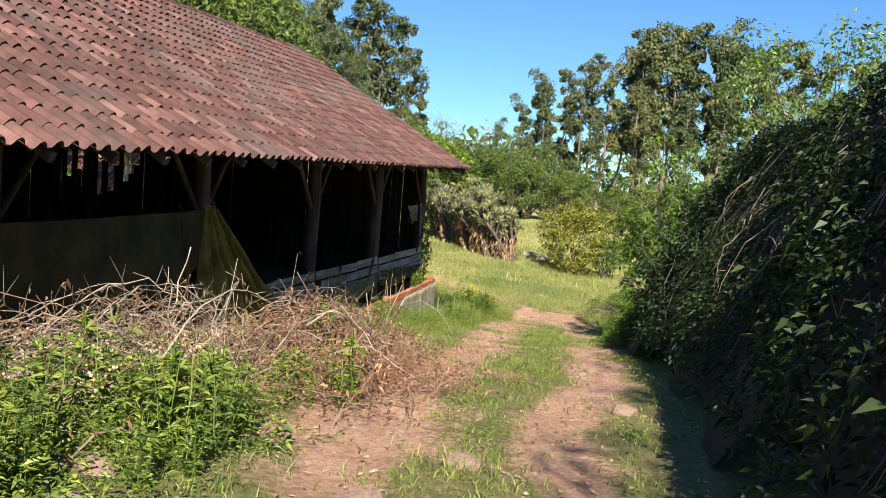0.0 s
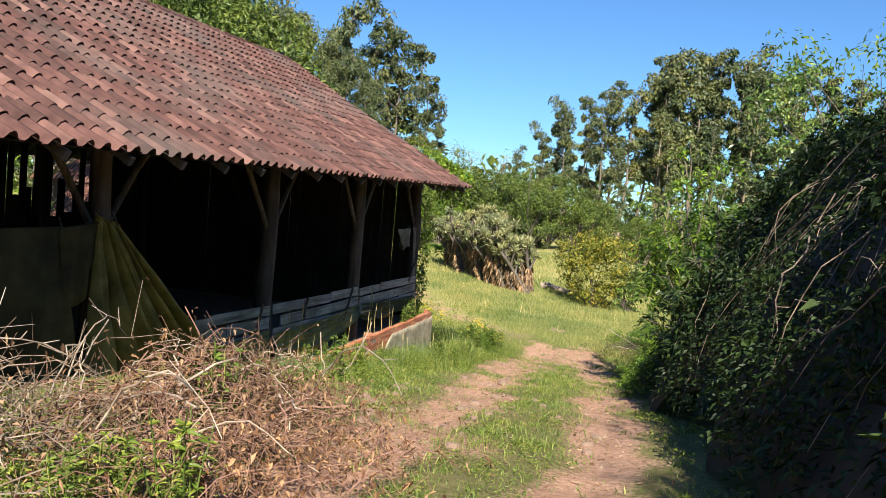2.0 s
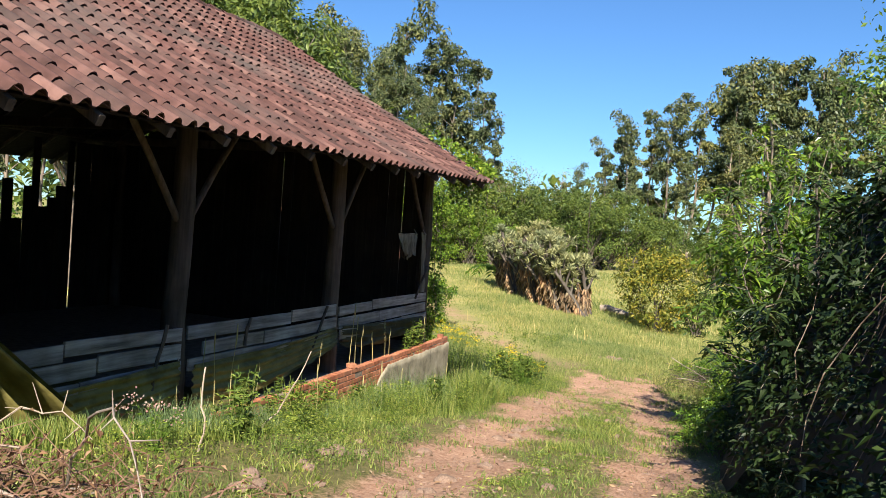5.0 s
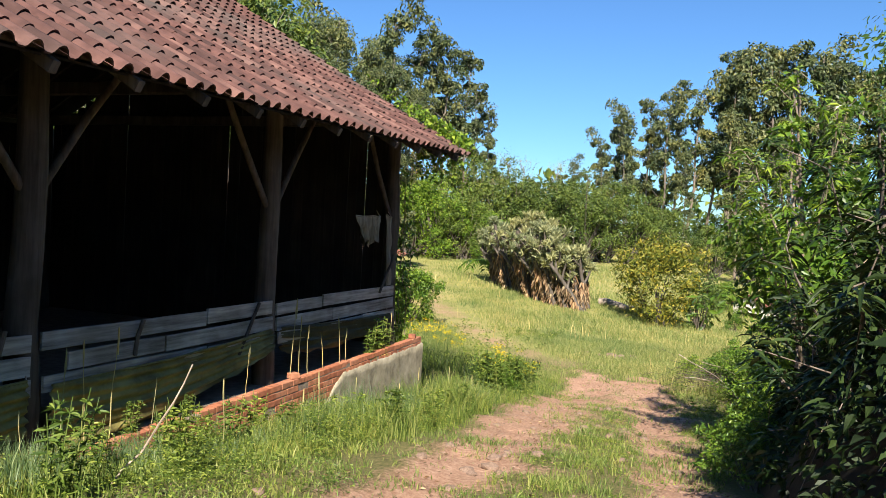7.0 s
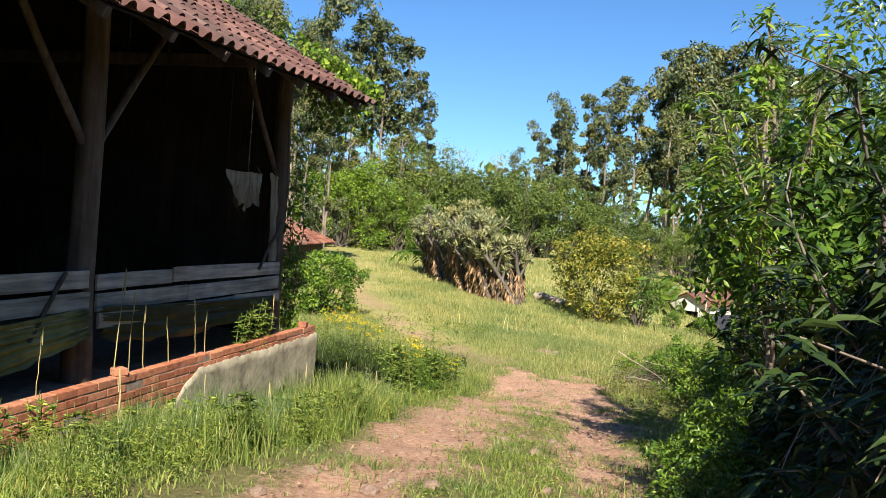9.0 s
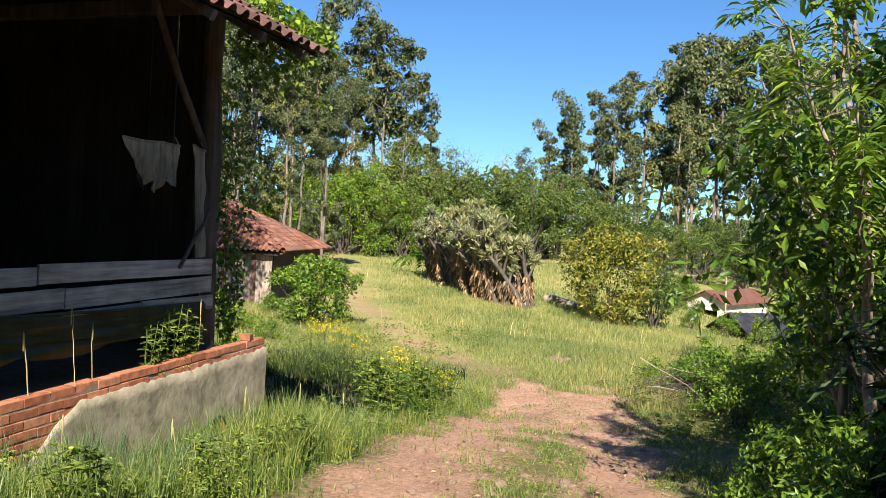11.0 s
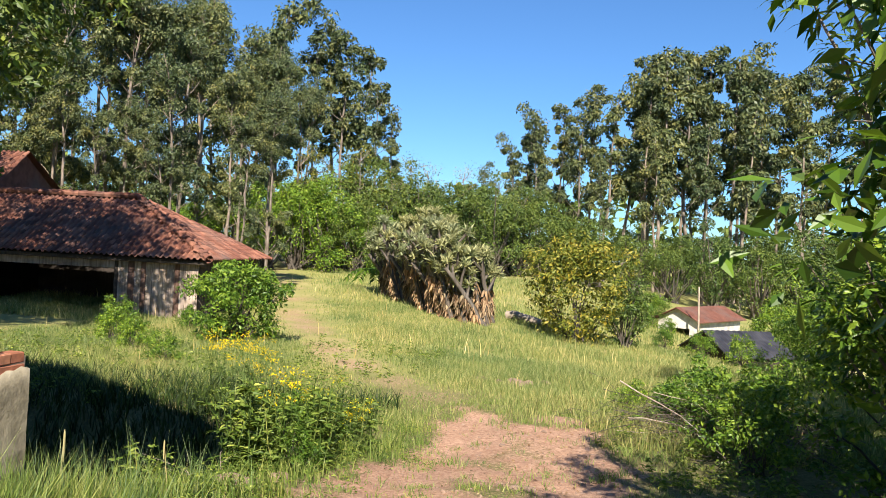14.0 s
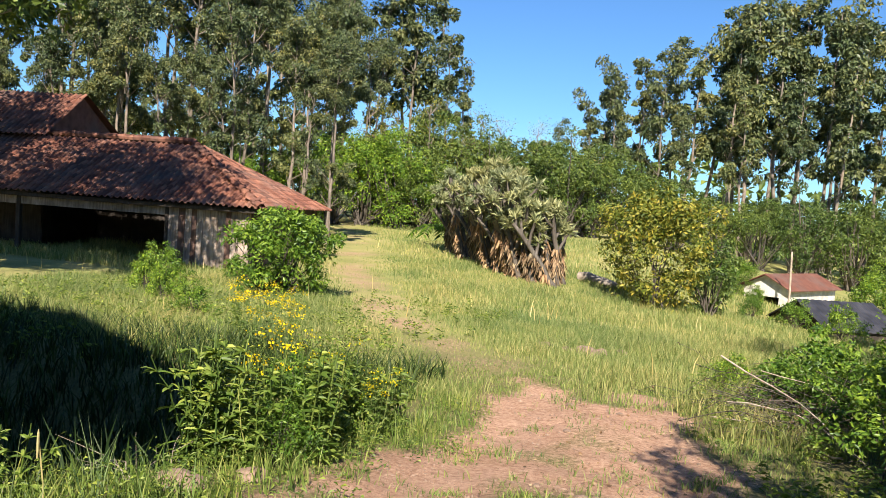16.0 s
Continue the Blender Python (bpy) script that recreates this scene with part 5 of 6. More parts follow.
sapling(205, (6.6, -8.0), [(6.15, -8.4, 1.3), (5.85, -7.4, 1.1), (6.4, -7.9, 2.4), (6.1, -9.0, 1.9)], 0.2, L_SHADED)

# ---- grass ----
rg = np.random.default_rng(77)


def clear_of_walls(x, y):
    return ~((x < 0.06) & (y < 0.05) & (y > -27.2)) & ~((x < 0.25) & (y > -0.3) & (y < 5.5)) & ~((x < bank_x(y) + 5) & (x > bank_x(y) + 0.2) & (y < 0))


def scatter(n_, x0, x1, y0, y1, keep):
    x, y = rg.uniform(x0, x1, n_), rg.uniform(y0, y1, n_)
    ok = rg.random(n_) < keep(x, y)
    return x[ok], y[ok]


def tuft(x, y, k_, spread):
    x, y = np.repeat(x, k_), np.repeat(y, k_)
    return x + rg.normal(0, spread, len(x)), y + rg.normal(0, spread, len(x))


# short grass and clover on and beside the track
x, y = scatter(28000, 0.0, 6.3, -24, 11, lambda x, y: np.clip(1.0 - bare_earth(x, y) * 1.4, 0.06 + 0.5 * (vnoise(x, y, 0.55, 23) > 0.4), 1) * np.where(x > 5.5, 0.35, 1) * (0.35 + 0.65 * (vnoise(x, y, 0.8, 21) > -0.2)) * clear_of_walls(x, y))
x, y = tuft(x, y, 6, 0.05)
g = Geo()
hgt = 0.03 + 0.06 * rg.random(len(x)) + 0.09 * np.clip(vnoise(x, y, 0.7, 22), 0, 1) * np.interp(y, [-12, -4], [0.35, 1.0])
blades(g, lay(x, y, -0.01), hgt, rg.uniform(0.006, 0.012, len(x)), rg, 0.8)
tagged(part("short_grass", g, L_GRASS, None), "short tufty green grass along the track", "grass", kind="stuff")

# tall grass by the low wall and on the verge
x, y = scatter(19000, 0.1, 2.6, -12, 7.5, lambda x, y: np.clip(np.exp(-((x - 0.85 - 0.05 * (y + 5)) / 0.75) ** 2) * 1.3 - bare_earth(x, y) * 2, 0, 1) * clear_of_walls(x, y) * np.clip(0.75 + 0.9 * vnoise(x, y, 0.7, 41), 0.08, 1) * (0.25 + 0.75 * step(2.0, -0.5, y)))
x, y = tuft(x, y, 7, 0.05)
g = Geo()
hgt = rg.uniform(0.2, 0.72, len(x)) * (0.8 + 0.45 * vnoise(x, y, 0.9, 24)) * (0.65 + 0.55 * step(-9, -4, y) * step(2.2, 1.0, x)) * (1 - 0.55 * step(-0.5, 1.5, y)) * np.interp(y, [-7, -3], [0.6, 1.0])
blades(g, lay(x, y, -0.02), hgt, rg.uniform(0.007, 0.014, len(x)), rg, 0.4)
tagged(part("tall_grass", g, L_GRASS, None), "tall green grass in front of a low brick wall", "grass", kind="stuff")

# rank thin grass right under the wall
x, y = scatter(5200, 0.08, 1.5, -10.5, 1.0, lambda x, y: np.clip(1.25 - x * 0.8, 0, 1) * clear_of_walls(x, y) * (vnoise(x, y, 0.45, 71) > -0.15))
x, y = tuft(x, y, 5, 0.035)
g = Geo()
hgt = rg.uniform(0.25, 0.9, len(x)) * (0.85 + 0.4 * vnoise(x, y, 0.6, 72)) * np.interp(y, [-7, -3], [0.5, 1.0])
blades(g, lay(x, y, -0.02), hgt, rg.uniform(0.004, 0.009, len(x)), rg, 0.3)
tagged(part("rank_grass", g, L_RANK, None), "rank blue-green grass growing against a low wall", "grass", kind="stuff")

# field beyond
g = Geo()
for n_, y0, y1, x0, x1, sc in ((62000, 7.5, 20, -14, 12, 1.0), (34000, 20, 36, -26, 12, 1.6), (17000, 34, 62, -44, 14, 2.8)):
    x, y = scatter(n_, x0, x1, y0, y1, lambda x, y: np.clip(1 - bare_earth(x, y) * 1.3, 0, 1) * (1 - 0.8 * track(x, y)))
    x, y = tuft(x, y, 3, 0.07 * sc)
    tr = track(x, y)
    hgt = (rg.uniform(0.08, 0.34, len(x)) * (1 + 0.55 * vnoise(x, y, 2.6, 25))) * (1 - 0.72 * tr) * (0.8 + 0.12 * sc)
    blades(g, lay(x, y, -0.02), hgt, rg.uniform(0.009, 0.018, len(x)) * sc, rg, 0.45)
tagged(part("field_grass", g, L_FIELD, None), "long yellow-green meadow grass on the slope", "grass", kind="stuff")

# weeds added with near-black leaves to blacken the barn's shadow on the ground
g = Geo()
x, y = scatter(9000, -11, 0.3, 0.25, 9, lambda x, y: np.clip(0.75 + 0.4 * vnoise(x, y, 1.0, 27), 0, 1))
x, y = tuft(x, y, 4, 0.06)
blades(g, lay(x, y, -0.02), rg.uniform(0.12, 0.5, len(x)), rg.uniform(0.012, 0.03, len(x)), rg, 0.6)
tagged(part("shaded_weeds", g, L_SHADED, None), "rank weeds coloured dark to deepen the barn's shadow", "weeds", kind="stuff")

# straw-coloured seed heads in the meadow
g = Geo()
x, y = scatter(700, -30, 11, 10, 55, lambda x, y: np.clip(0.5 + vnoise(x, y, 3.3, 26), 0, 1) * (1 - 0.8 * track(x, y)))
blades(g, lay(x, y), rg.uniform(0.4, 0.75, len(x)), rg.uniform(0.012, 0.03, len(x)), rg, 0.3)
tagged(part("seed_grass", g, L_STRAW, None), "pale straw-coloured seed heads above the meadow", "grass", kind="stuff")

# broad-leaved weeds close to the ground
g = Geo()
for n_, x0, x1, y0, y1, sz, up_ in ((1300, 1.5, 3.7, -21.5, -16.0, 0.036, 0.36), (260, 1.8, 3.7, -21, -17, 0.075, 0.2), (800, 1.2, 3.0, -16, -8, 0.036, 0.24), (1400, 0.15, 2.0, -10, 1, 0.038, 0.4), (700, 0.35, 1.9, 0, 7, 0.05, 0.28), (3200, 2.6, 5.6, -21, 2, 0.035, 0.05), (120, 5.6, 6.6, -20, -4, 0.06, 0.12), (900, -12, -1, 6, 19, 0.1, 0.4), (600, 3.8, 8, 5, 13, 0.09, 0.3)):
    x, y = scatter(n_, x0, x1, y0, y1, lambda x, y: np.clip(1 - bare_earth(x, y) * 1.2, 0.05, 1) * ~((x < 0.06) & (y < 0.05)) * np.clip(0.6 + 1.2 * vnoise(x, y, 0.6, 43), 0.05, 1))
    m_ = 16
    b_ = np.repeat(lay(x, y), m_, 0)
    hh = rg.uniform(0, 1, len(b_)) * up_ * np.repeat(rg.uniform(0.4, 1.2, len(x)), m_)
    b_ += np.stack([rg.normal(0, 0.06, len(b_)), rg.normal(0, 0.06, len(b_)), hh], 1)
    a_ = rg.uniform(0, 2 * np.pi, len(b_))
    leaves(g, b_, np.stack([np.cos(a_), np.sin(a_), rg.uniform(-0.2, 0.8, len(b_))], 1), rg.uniform(0.6, 1.3, len(b_)) * sz, rg.uniform(0.25, 0.5, len(b_)) * sz, rg, 0.3)
tagged(part("ground_weeds", g, L_WEED, None), "low broad-leaved green weeds on the verge", "weeds", kind="stuff")

# dead leaves and twigs strewn on the track
g = Geo()
x, y = scatter(5000, 2.2, 6.6, -22, 9, lambda x, y: 0.25 + 0.75 * bare_earth(x, y))
leaves(g, lay(x, y, 0.012), np.stack([rg.normal(0, 1, len(x)), rg.normal(0, 1, len(x)), rg.uniform(0, 0.25, len(x))], 1), rg.uniform(0.025, 0.075, len(x)), rg.uniform(0.012, 0.035, len(x)), rg, 0.0)
tagged(part("leaf_litter", g, L_DRY, None), "dry brown leaves strewn over the track", "leaves", kind="stuff")


# ---- single weeds and flowers ----
def weed(seed, name, label, h, spread, leaf, mat, flower=None, n_st=7):
    r_ = np.random.default_rng(seed)
    th = thing(name, (0, 0, 0), label, "weed", label.split(" in ")[0])
    g_, gl, gf = Geo(), Geo(), Geo()
    for q in range(n_st):
        e = np.array([r_.normal(0, spread), r_.normal(0, spread), h * r_.uniform(0.7, 1.05)])
        st = wander((r_.normal(0, 0.03), r_.normal(0, 0.03), -0.05), e, 8, 0.01, r_)
        tube(g_, st, np.linspace(0.007, 0.003, 8), 4)
        n_ = 40
        t_ = r_.uniform(1.0, 7, n_)
        o = st[t_.astype(int)]
        a_ = r_.uniform(0, 2 * np.pi, n_)
        leaves(gl, o, np.stack([np.cos(a_), np.sin(a_), r_.uniform(0.1, 0.9, n_)], 1), r_.uniform(0.5, 1.2, n_) * leaf * (1.15 - t_ / 14), leaf * r_.uniform(0.12, 0.2, n_), r_, 0.35, 2)
        if flower:
            n_ = 18
            b_ = e + r_.normal(0, 0.055, (n_, 3)) * [1, 1, 0.5]
            leaves(gf, b_, r_.normal(0, 1, (n_, 3)) + [0, 0, 0.8], 0.028, 0.026, r_, 0.0)
    tagged(part("stem", g_, L_GRASS, th), kind="stuff")
    tagged(part("foliage", gl, mat, th), kind="stuff")
    if flower:
        tagged(part("flower", gf, flower, th), kind="stuff")
    return th


tall_weed = settle(weed(301, "tall_weed", "leafy green weed in front of the wall", 0.75, 0.11, 0.14, L_WEED), 1.55, -10.1)
for x, y, s_ in ((0.75, -9.0, 0.8), (0.5, -6.4, 0.7), (0.55, 0.6, 0.9), (0.4, 2.5, 1.2), (0.9, -2.6, 0.6), (2.6, -19.4, 1.0), (2.1, -18.4, 1.1), (3.1, -20.2, 0.8), (2.9, -18.0, 0.7), (2.35, -14.6, 1.15), (-1.2, 2.4, 1.2), (3.2, -16.9, 0.5), *[(float(rg.uniform(0.25, 1.7)), float(rg.uniform(-9, -0.5)), float(rg.uniform(0.4, 0.95))) for _ in range(34)], *[(float(rg.uniform(1.9, 3.6)), float(rg.uniform(-20.8, -16.6)), float(rg.uniform(0.4, 1.0))) for _ in range(30)], *[(float(rg.uniform(0.35, 1.0)), float(rg.uniform(2.4, 5.6)), float(rg.uniform(0.8, 1.5))) for _ in range(20)]):
    plant_at(tall_weed, x, y, s_, rg.uniform(0, 6.28))
for x, y, s_ in ((-0.12, -1.7, 1.0), (-0.1, -2.1, 0.8), (-0.12, -1.4, 0.7), (-0.1, -7.6, 0.55), (-0.12, -6.7, 0.4)):
    copy_thing(tall_weed, Matrix.Translation((x, y, -0.16)) @ Matrix.Scale(s_, 4))
yellow = settle(weed(302, "yellow_flower", "yellow-flowered weed in the long grass", 1.0, 0.16, 0.1, L_GRASS, L_YELLOW, 9), 0.45, 3.45)
for x, y, s_ in ((0.35, 4.6, 1.0), (-2.6, 8.2, 1.0), (-3.3, 8.9, 1.1), (-2.0, 8.0, 0.9), (-4.1, 9.9, 1.0), (-3.6, 10.4, 0.9), (0.9, 4.9, 0.7), (-2.9, 9.6, 1.0)):
    plant_at(yellow, x, y, s_, rg.uniform(0, 6.28))
pink = settle(weed(303, "pink_flower", "pale pink flowering weed in the verge", 0.5, 0.14, 0.09, L_GREEN, L_PINK, 7), 2.75, -19.0)
for x, y, s_ in ((2.2, -19.6, 0.8), (1.5, -11.2, 0.8), (2.5, -17.6, 0.9), (1.9, -18.6, 1.0)):
    plant_at(pink, x, y, s_, rg.uniform(0, 6.28))


def stalk(seed, h):
    r_ = np.random.default_rng(seed)
    th = thing("grass_stalk", (0, 0, 0), "tall dry grass stalk with a pale seed head", "grass", "dry stalks by the wall")
    g_ = Geo()
    st = wander((0, 0, -0.05), (r_.normal(0, 0.07), r_.normal(0, 0.07), h), 8, 0.008, r_)
    tube(g_, st, np.linspace(0.006, 0.004, 8), 4)
    part("stem", g_, L_STRAW, th)
    g_ = Geo()
    tube(g_, [st[-1] + [0, 0, -h * 0.22], st[-1] + [0, 0, -h * 0.1], st[-1], st[-1] + [0, 0, 0.03]], [0.005, 0.009, 0.008, 0.002], 6)
    part("seed_head", g_, L_STRAW, th)
    return th


sk = [tagged(stalk(s, h)) for s, h in ((401, 1.0), (402, 0.75), (403, 1.15))]
for o_, (x, y) in zip(sk, ((-0.1, -8.2), (-0.08, -4.1), (-0.1, -4.6))):
    o_.location = (x, y, -0.15)
for x, y, s_, q in ((-0.1, -4.35, 0.9, 0), (-0.05, -3.7, 0.8, 1), (-0.12, -8.5, 0.85, 2), (-0.08, -8.9, 0.7, 1), (-0.1, -7.9, 1.1, 0), (-0.06, -3.2, 0.7, 2), (-0.1, -2.9, 0.8, 1), (-0.1, -1.3, 0.7, 0), (-0.12, -7.3, 0.7, 1), (-0.1, -5.6, 0.6, 2)):
    copy_thing(sk[q], Matrix.Translation((x, y, -0.16)) @ Matrix.Rotation(rg.uniform(0, 6.28), 4, "Z") @ Matrix.Scale(s_, 4))
for x, y, s_, q in ((0.5, -5.2, 0.9, 1), (0.75, -4.2, 0.8, 0), (1.0, -3.2, 0.9, 1), (0.4, -1.2, 0.8, 2), (0.7, -0.5, 0.9, 0), (0.9, 0.6, 0.8, 1), (1.3, -6.3, 0.7, 2), (1.0, -7.6, 0.8, 0)):
    plant_at(sk[q], x, y, s_, rg.uniform(0, 6.28))


# ---- brushwood ----
def brush(name, label, n_, cx, cy, sx, sy, pile_h, mat, seed, ln=(0.7, 2.2), r0=0.009, turn=0.0, canes=0, leafy=0):
    r_ = np.random.default_rng(seed)
    th = thing(name, (cx, cy, float(land(cx, cy))), label, "brushwood")
    inv = Matrix.Translation(th.location).inverted()
    g_ = Geo()
    for q in range(n_ + canes):
        x, y = cx + r_.normal(0, sx), cy + r_.normal(0, sy)
        a_ = turn + r_.normal(0, 0.9)
        l_ = r_.uniform(*ln)
        d = np.array([np.cos(a_), np.sin(a_)]) * l_ / 2
        f_ = math.exp(-((x - cx) / sx / 1.6) ** 2 - ((y - cy) / sy / 1.6) ** 2)
        zc = r_.uniform(0.02, 1) * pile_h * f_
        t_ = r_.normal(0, 0.18) * l_
        p0 = np.array([x - d[0], y - d[1], max(float(land(x - d[0], y - d[1])) + 0.01, float(land(x, y)) + zc - t_)])
        p1 = np.array([x + d[0], y + d[1], max(float(land(x + d[0], y + d[1])) + 0.02, float(land(x, y)) + zc + t_)])
        pts = wander(p0, p1, 7, 0.05, r_, sag=-r_.uniform(0, 0.2))
        rad = np.linspace(r0, r0 * 0.4, 7) * r_.uniform(0.6, 1.4)
        if q >= n_:
            g2 = Geo()
            tube(g2, pts, rad * 1.7, 5)
            o2 = part("cane", g2, M_CANE, th, "pale bare cane")
            o2.matrix_parent_inverse = inv
        else:
            tube(g_, pts, rad, 3)
            for _ in range(3):
                o = pts[r_.integers(2, 7)]
                tube(g_, [o, o + r_.normal(0, 0.13, 3) + [0, 0, 0.06]], [r0 * 0.45, r0 * 0.2], 3)
    o2 = part("brushwood", g_, mat, th)
    o2.matrix_parent_inverse = inv
    tagged(o2, kind="stuff")
    if leafy:
        v_ = np.concatenate(g_.v)
        b0 = v_[r_.integers(0, len(v_), leafy)] + r_.normal(0, 0.03, (leafy, 3))
        gl = Geo()
        leaves(gl, b0, r_.normal(0, 1, (leafy, 3)) + [0, 0, -0.4], r_.uniform(0.03, 0.08, leafy), r_.uniform(0.012, 0.03, leafy), r_, 0.3)
        o2 = part("dead_leaves", gl, L_BRUSH, th, "withered red-brown leaves")
        o2.matrix_parent_inverse = inv
        tagged(o2, kind="stuff")
    return th


brush("brush_pile", "heap of dry red-brown brushwood beside the barn", 300, 2.3, -14.4, 0.5, 0.85, 0.62, M_TWIGRED, 501, (0.35, 1.2), 0.0065, turn=1.0, canes=12, leafy=3600)
brush("brush_pile", "tangle of dry tan brushwood and canes beside the barn", 300, 1.75, -17.4, 0.6, 1.3, 0.66, M_TWIG, 502, (0.4, 1.4), 0.006, turn=1.2, canes=22, leafy=2600)
brush("brush_pile", "flattened dry brushwood at the track's edge", 160, 3.3, -15.9, 0.4, 0.8, 0.16, M_TWIGRED, 503, (0.4, 1.3), 0.005, turn=0.5, canes=4, leafy=2400)
# dark bark on this heap's sticks stands in for the shade over it
brush("brush_pile", "heap of cut tan canes, with branches coloured dark as shade", 300, 5.95, 9.3, 0.85, 0.8, 0.45, M_BARKDARK, 504, (0.8, 2.2), 0.0055, turn=0.2, canes=18, leafy=1400)
brush("brush_pile", "dead twigs in the shadow behind the wall", 60, -0.9, 1.9, 0.55, 0.8, 0.35, M_CANE, 505, (0.4, 1.0), 0.007, canes=6)
for (x, y, z), (x1, y1, z1) in (((1.35, -16.6, 1.0), (1.55, -16.2, 2.15)), ((2.2, -17.6, 1.2), (1.9, -17.9, 1.85)), ((0.9, -14.8, 0.9), (1.25, -14.6, 1.6)), ((1.75, -10.9, 0.4), (1.5, -10.6, 1.0)), ((1.2, -9.5, 0.2), (1.6, -8.9, 0.95))):
    g = Geo()
    tube(g, wander((x, y, z - 0.2), (x1, y1, z1), 9, 0.025, rg), np.linspace(0.011, 0.006, 9), 5)
    tagged(part("bare_cane", g, M_CANE, None), "single pale dead cane standing in brushwood", "cane", "bare canes")

for q in range(16):
    x, y = rg.uniform(1.0, 2.7), rg.uniform(-18.2, -12.8)
    a_, l_ = rg.uniform(-0.6, 2.4), rg.uniform(0.6, 1.5)
    p = np.array([[x + math.cos(a_) * l_ * f_, y + math.sin(a_) * l_ * f_, float(land(x, y)) + 0.25 + (1.6 * f_ - 1.35 * f_ * f_) * l_ * 0.9] for f_ in np.linspace(0, 1, 10)])
    p[1:] += rg.normal(0, 0.015, (9, 3))
    g = Geo()
    tube(g, p, np.linspace(0.009, 0.003, 10), 5)
    for w_ in (5, 6, 7, 8):
        tube(g, [p[w_], p[w_] + rg.normal(0, 0.12, 3) + [0, 0, 0.06]], [0.004, 0.002], 4)
    tagged(part("arching_cane", g, M_CANE, None), "dry grey cane arching out of the brushwood", "cane", "bare canes")

# ---- stones ----
def stone(seed):
    r_ = np.random.default_rng(seed)
    bm = bmesh.new()
    bmesh.ops.create_icosphere(bm, subdivisions=2, radius=1.0)
    for v in bm.verts:
        n_ = noise.noise(v.co * 1.3 + Vector((seed, 0, 0)))
        v.co = Vector((v.co.x * 1.2, v.co.y, v.co.z * 0.62)) * (1 + 0.35 * n_)
    me = bpy.data.meshes.new("stone")
    bm.to_mesh(me)
    bm.free()
    me.materials.append(M_STONE)
    return me


st_m = [stone(s) for s in (1, 2, 3, 4)]
for x, y, s_ in [(1.55, 14.2, 0.26), (1.85, 14.4, 0.2), (1.2, 14.0, 0.17), (2.2, 14.9, 0.15), (0.6, 14.6, 0.16), (4.9, -18.3, 0.11), (4.6, -19.4, 0.13), (5.9, -15.2, 0.12), (3.1, -19.6, 0.13), (3.5, -20.3, 0.15), (0.75, 1.9, 0.16), (1.0, 1.3, 0.1), (0.95, 2.5, 0.12)] + [(rt.uniform(2.0, 5.4), rt.uniform(-21, 9), rt.uniform(0.03, 0.075)) for _ in range(90)] + [(rt.uniform(2.2, 3.6), rt.uniform(-14, -5), rt.uniform(0.04, 0.09)) for _ in range(35)]:
    o_ = new("stone", st_m[int(rt.integers(0, 4))])
    o_.matrix_world = Matrix.Translation((x, y, float(land(x, y)) + s_ * 0.15)) @ Matrix.Rotation(rt.uniform(0, 6.28), 4, "Z") @ Matrix.Scale(s_, 4)
    tagged(o_, "pale reddish field stone bedded in the earth", "stone", "stones on the track")

# gravel and crumbs of earth on the bare ground
oct_v = np.array([[1, 0, 0], [0, 1, 0], [-1, 0, 0], [0, -1, 0], [0, 0, 1], [0, 0, -1]], float)
oct_f = np.array([[0, 1, 4], [1, 2, 4], [2, 3, 4], [3, 0, 4], [1, 0, 5], [2, 1, 5], [3, 2, 5], [0, 3, 5]])
x, y = scatter(16000, 1.0, 6.4, -21.5, 9.5, lambda x, y: np.clip(bare_earth(x, y), 0.05, 1) * np.clip(0.5 + vnoise(x, y, 0.5, 81), 0.1, 1))
n_ = len(x)
sz = 0.006 + 0.02 * rg.random(n_) ** 3
v = (oct_v[None] * (1 + rg.normal(0, 0.25, (n_, 6, 1)))) * (sz[:, None, None] * np.stack([rg.uniform(0.8, 1.6, n_), rg.uniform(0.7, 1.2, n_), rg.uniform(0.4, 0.8, n_)], 1)[:, None]) + lay(x, y, 0.002)[:, None]
g = Geo()
g.add(v.reshape(-1, 3), (oct_f[None] + (np.arange(n_) * 6)[:, None, None]).reshape(-1, 3))
tagged(part("gravel", g, M_STONE, None), "loose gravel and crumbs of red earth on the track", "gravel", kind="stuff")

# ---- creeper on the barn's corner ----
creeper = thing("creeper", (-0.1, -0.4, -0.5), "leafy yellow-green creeper climbing the barn's corner and eave", "creeper")
c_in = Matrix.Translation(creeper.location).inverted()
g, g2 = Geo(), Geo()
for q in range(14):
    if q < 8:
        top = np.array([rg.uniform(0.1, 0.8), rg.uniform(-1.3, -0.4), 0])
        top[2] = eave_z(top[1]) + (EX - top[0]) * SLOPE - 0.05
        a = top + np.array([rg.normal(0, 0.08), rg.normal(0, 0.1), -rg.uniform(0.25, 1.1)])
    else:
        a = np.array([-0.3, rg.uniform(-0.7, -0.25), -0.15])
        top = np.array([rg.uniform(-0.4, -0.1), rg.uniform(-0.8, -0.3), rg.uniform(1.0, 3.4)])
    pts = wander(a, top, 12, 0.04, rg)
    tube(g2, pts, 0.006, 4)
    n_ = 70
    n_ = n_ if q < 8 else 150
    b_ = pts[rg.integers(0, 12, n_)] + rg.normal(0, 0.05, (n_, 3))
    leaves(g, b_, rg.normal(0, 1, (n_, 3)) + [0.5, -0.2, -0.2], rg.uniform(0.05, 0.1, n_), rg.uniform(0.04, 0.07, n_), rg, 0.3)
n_ = 650
xx = EX - np.abs(rg.normal(0, 0.85, n_))
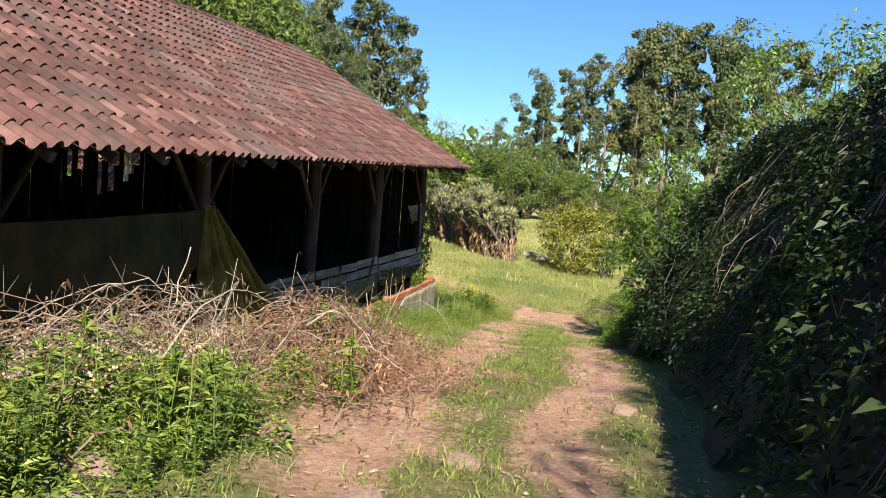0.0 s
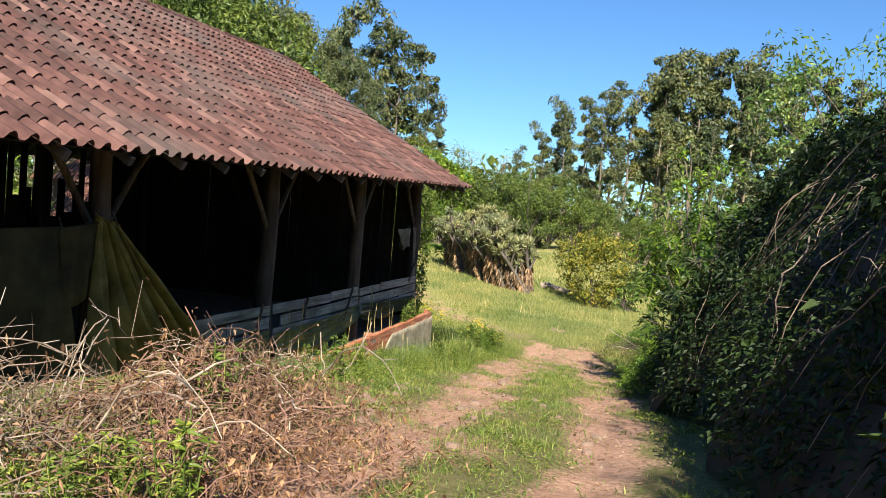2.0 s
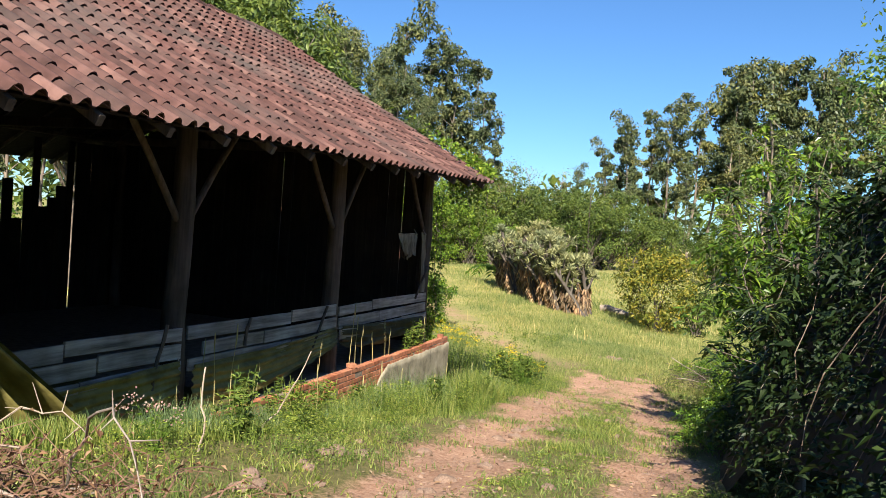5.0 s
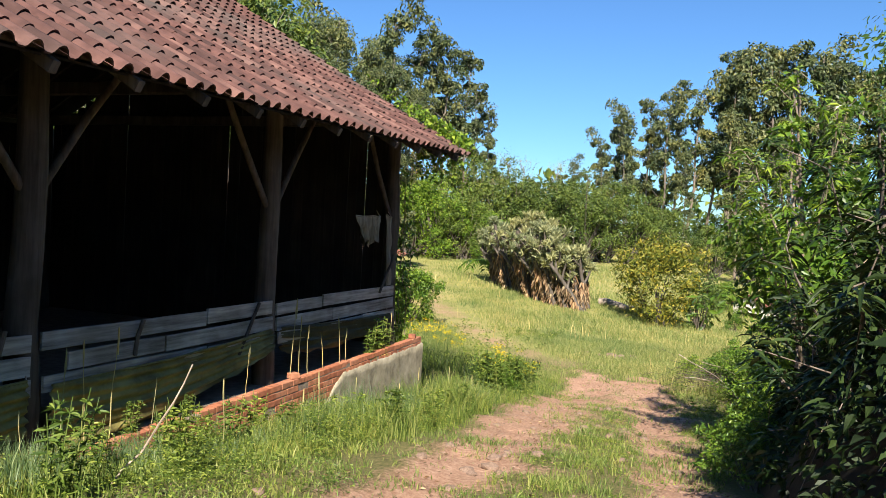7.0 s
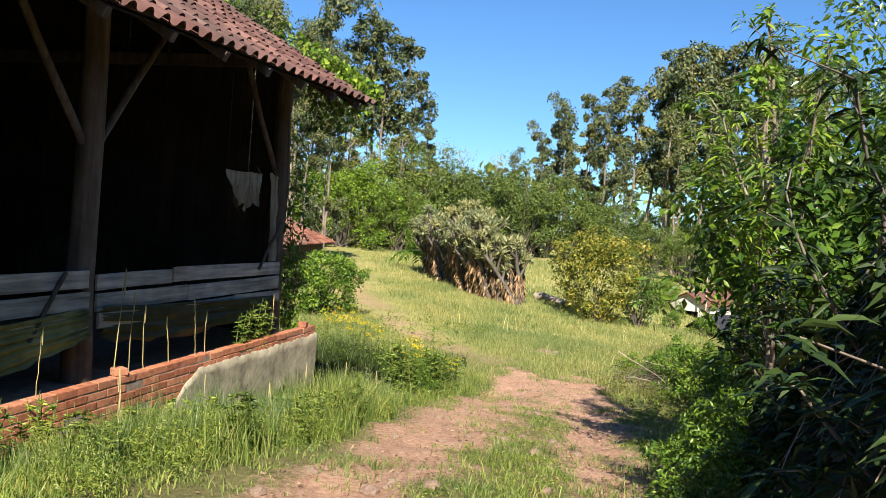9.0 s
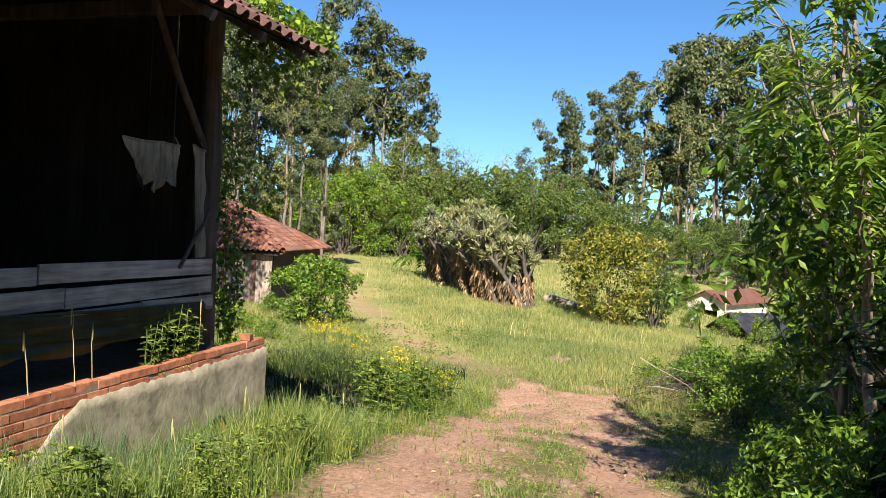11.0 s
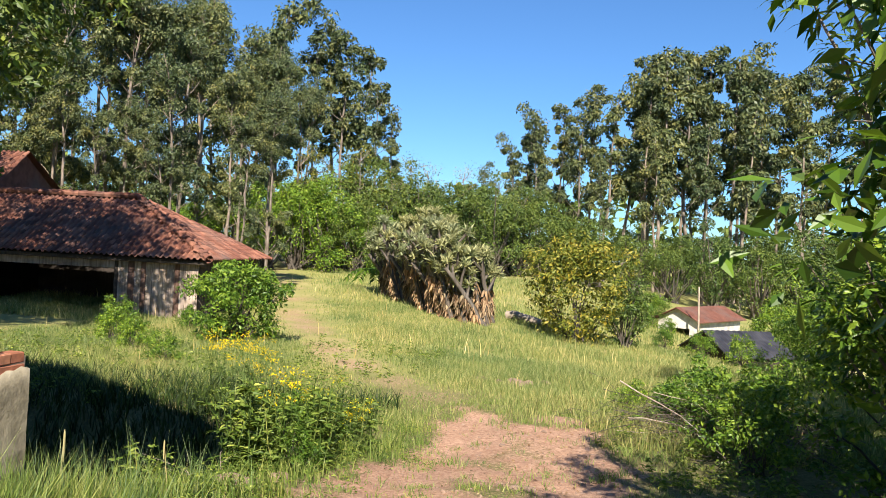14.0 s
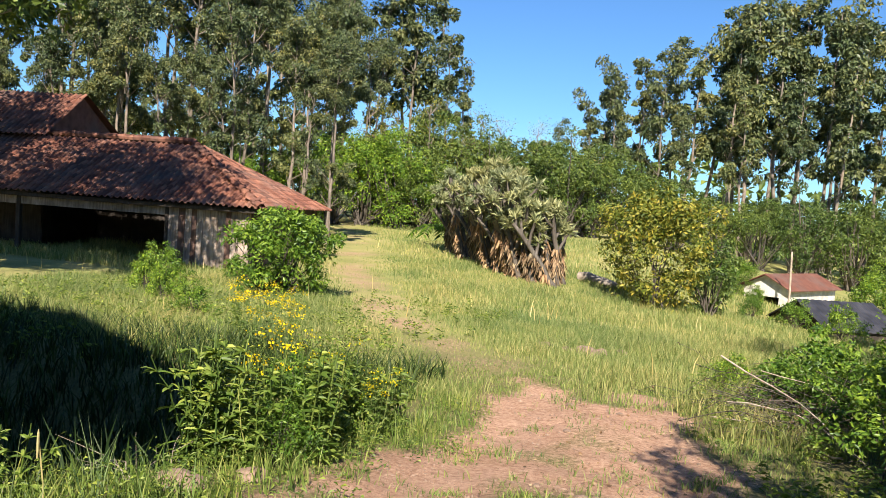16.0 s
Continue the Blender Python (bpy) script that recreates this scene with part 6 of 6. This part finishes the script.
yy = B1 + 0.1 - np.abs(rg.normal(0, 0.4, n_)) * np.clip(1.3 - (EX - xx) * 0.5, 0.2, 1)
zz = eave_z(yy) + (EX - xx) * SLOPE + rg.uniform(0.05, 0.3, n_)
leaves(g, np.stack([xx, yy + 0.25, zz], 1), rg.normal(0, 1, (n_, 3)) + [0, 0, 0.5], rg.uniform(0.06, 0.12, n_), rg.uniform(0.045, 0.08, n_), rg, 0.2)
o_ = tagged(part("foliage", g, L_GREEN, creeper), kind="stuff")
o_.matrix_parent_inverse = c_in
o_ = tagged(part("stem", g2, M_TWIG, creeper), kind="stuff")
o_.matrix_parent_inverse = c_in

# ---- single pieces: bricks of the low wall, tiles of the barn's near eave ----
def brick_mesh(lx, ly, lz, seed):
    r_ = np.random.default_rng(seed)
    g_ = Geo()
    slab(g_, [(-lx / 2, -ly / 2), (lx / 2, -ly / 2), (lx / 2, ly / 2), (-lx / 2, ly / 2)], -lz / 2, lz / 2, 0.006)
    g_.v = [v + r_.normal(0, 0.0012, v.shape) for v in g_.v]
    return g_.mesh("brick", M_BRICK)


BL, BH = 0.27, 0.078
full = [brick_mesh(0.12, BL, BH, s) for s in (1, 2, 3)]
half = brick_mesh(0.12, BL / 2 - 0.006, BH, 4)
for c_ in range(12):
    y = -10.25 - (0.14 if c_ % 2 else 0.0)
    while y < -0.1:
        yc = y + BL / 2 + 0.005
        z = top_z(yc) - BH / 2 - c_ * (BH + 0.01)
        use = full[int(rw.integers(0, 3))]
        if yc + BL / 2 > 0.02:
            use, yc = half, y + BL / 4
        gone = (c_ in (2, 3, 4, 5) and -5.3 < yc < -3.6 and rw.random() < 0.12) or (c_ == 0 and rw.random() < 0.05)
        if yc < -0.05 and not gone and z > float(land(0.1, yc)) - 0.25 and (yc < -3.2 or c_ < 2 or c_ > 9):
            o_ = new("brick", use)
            o_.parent = low_wall
            o_.matrix_parent_inverse = low_in
            o_.matrix_basis = Matrix.Translation((-0.06 + rw.normal(0, 0.003), yc, z + rw.normal(0, 0.003))) @ Matrix.Rotation(rw.normal(0, 0.012), 4, "Z") @ Matrix.Rotation(0.0148, 4, "X")
        y += BL + 0.01
# loose blocks on its top
for y, t_ in ((-0.35, 0.2), (-4.55, -0.4)):
    o_ = new("loose_brick", half)
    o_.matrix_world = Matrix.Translation((-0.06, y, top_z(y) + BH / 2 + 0.004)) @ Matrix.Rotation(t_, 4, "Z")
    tagged(o_, "loose red brick lying on the low wall", "brick", "loose bricks")

tv, tf = tile_shape()
tg = Geo()
tg.add(tv, tf)
tile_me = tg.mesh("tile", M_TILE)
for a, b_, r in near:
    o_ = new("tile", tile_me)
    o_.parent = roof
    R4 = Matrix([[*front_R[k], 0] for k in range(3)] + [[0, 0, 0, 1]])
    p = front_o + front_R @ np.array([a + rb.normal(0, 0.006), b_ + rb.normal(0, 0.012), -0.05 * math.sin(b_ / 6.0 * math.pi) + rb.normal(0, 0.003)])
    o_.matrix_parent_inverse = (barn_in).copy().inverted() @ barn_in
    o_.matrix_basis = Matrix.Translation(p) @ R4 @ Matrix.Rotation(rb.normal(0, 0.012), 4, "Z")
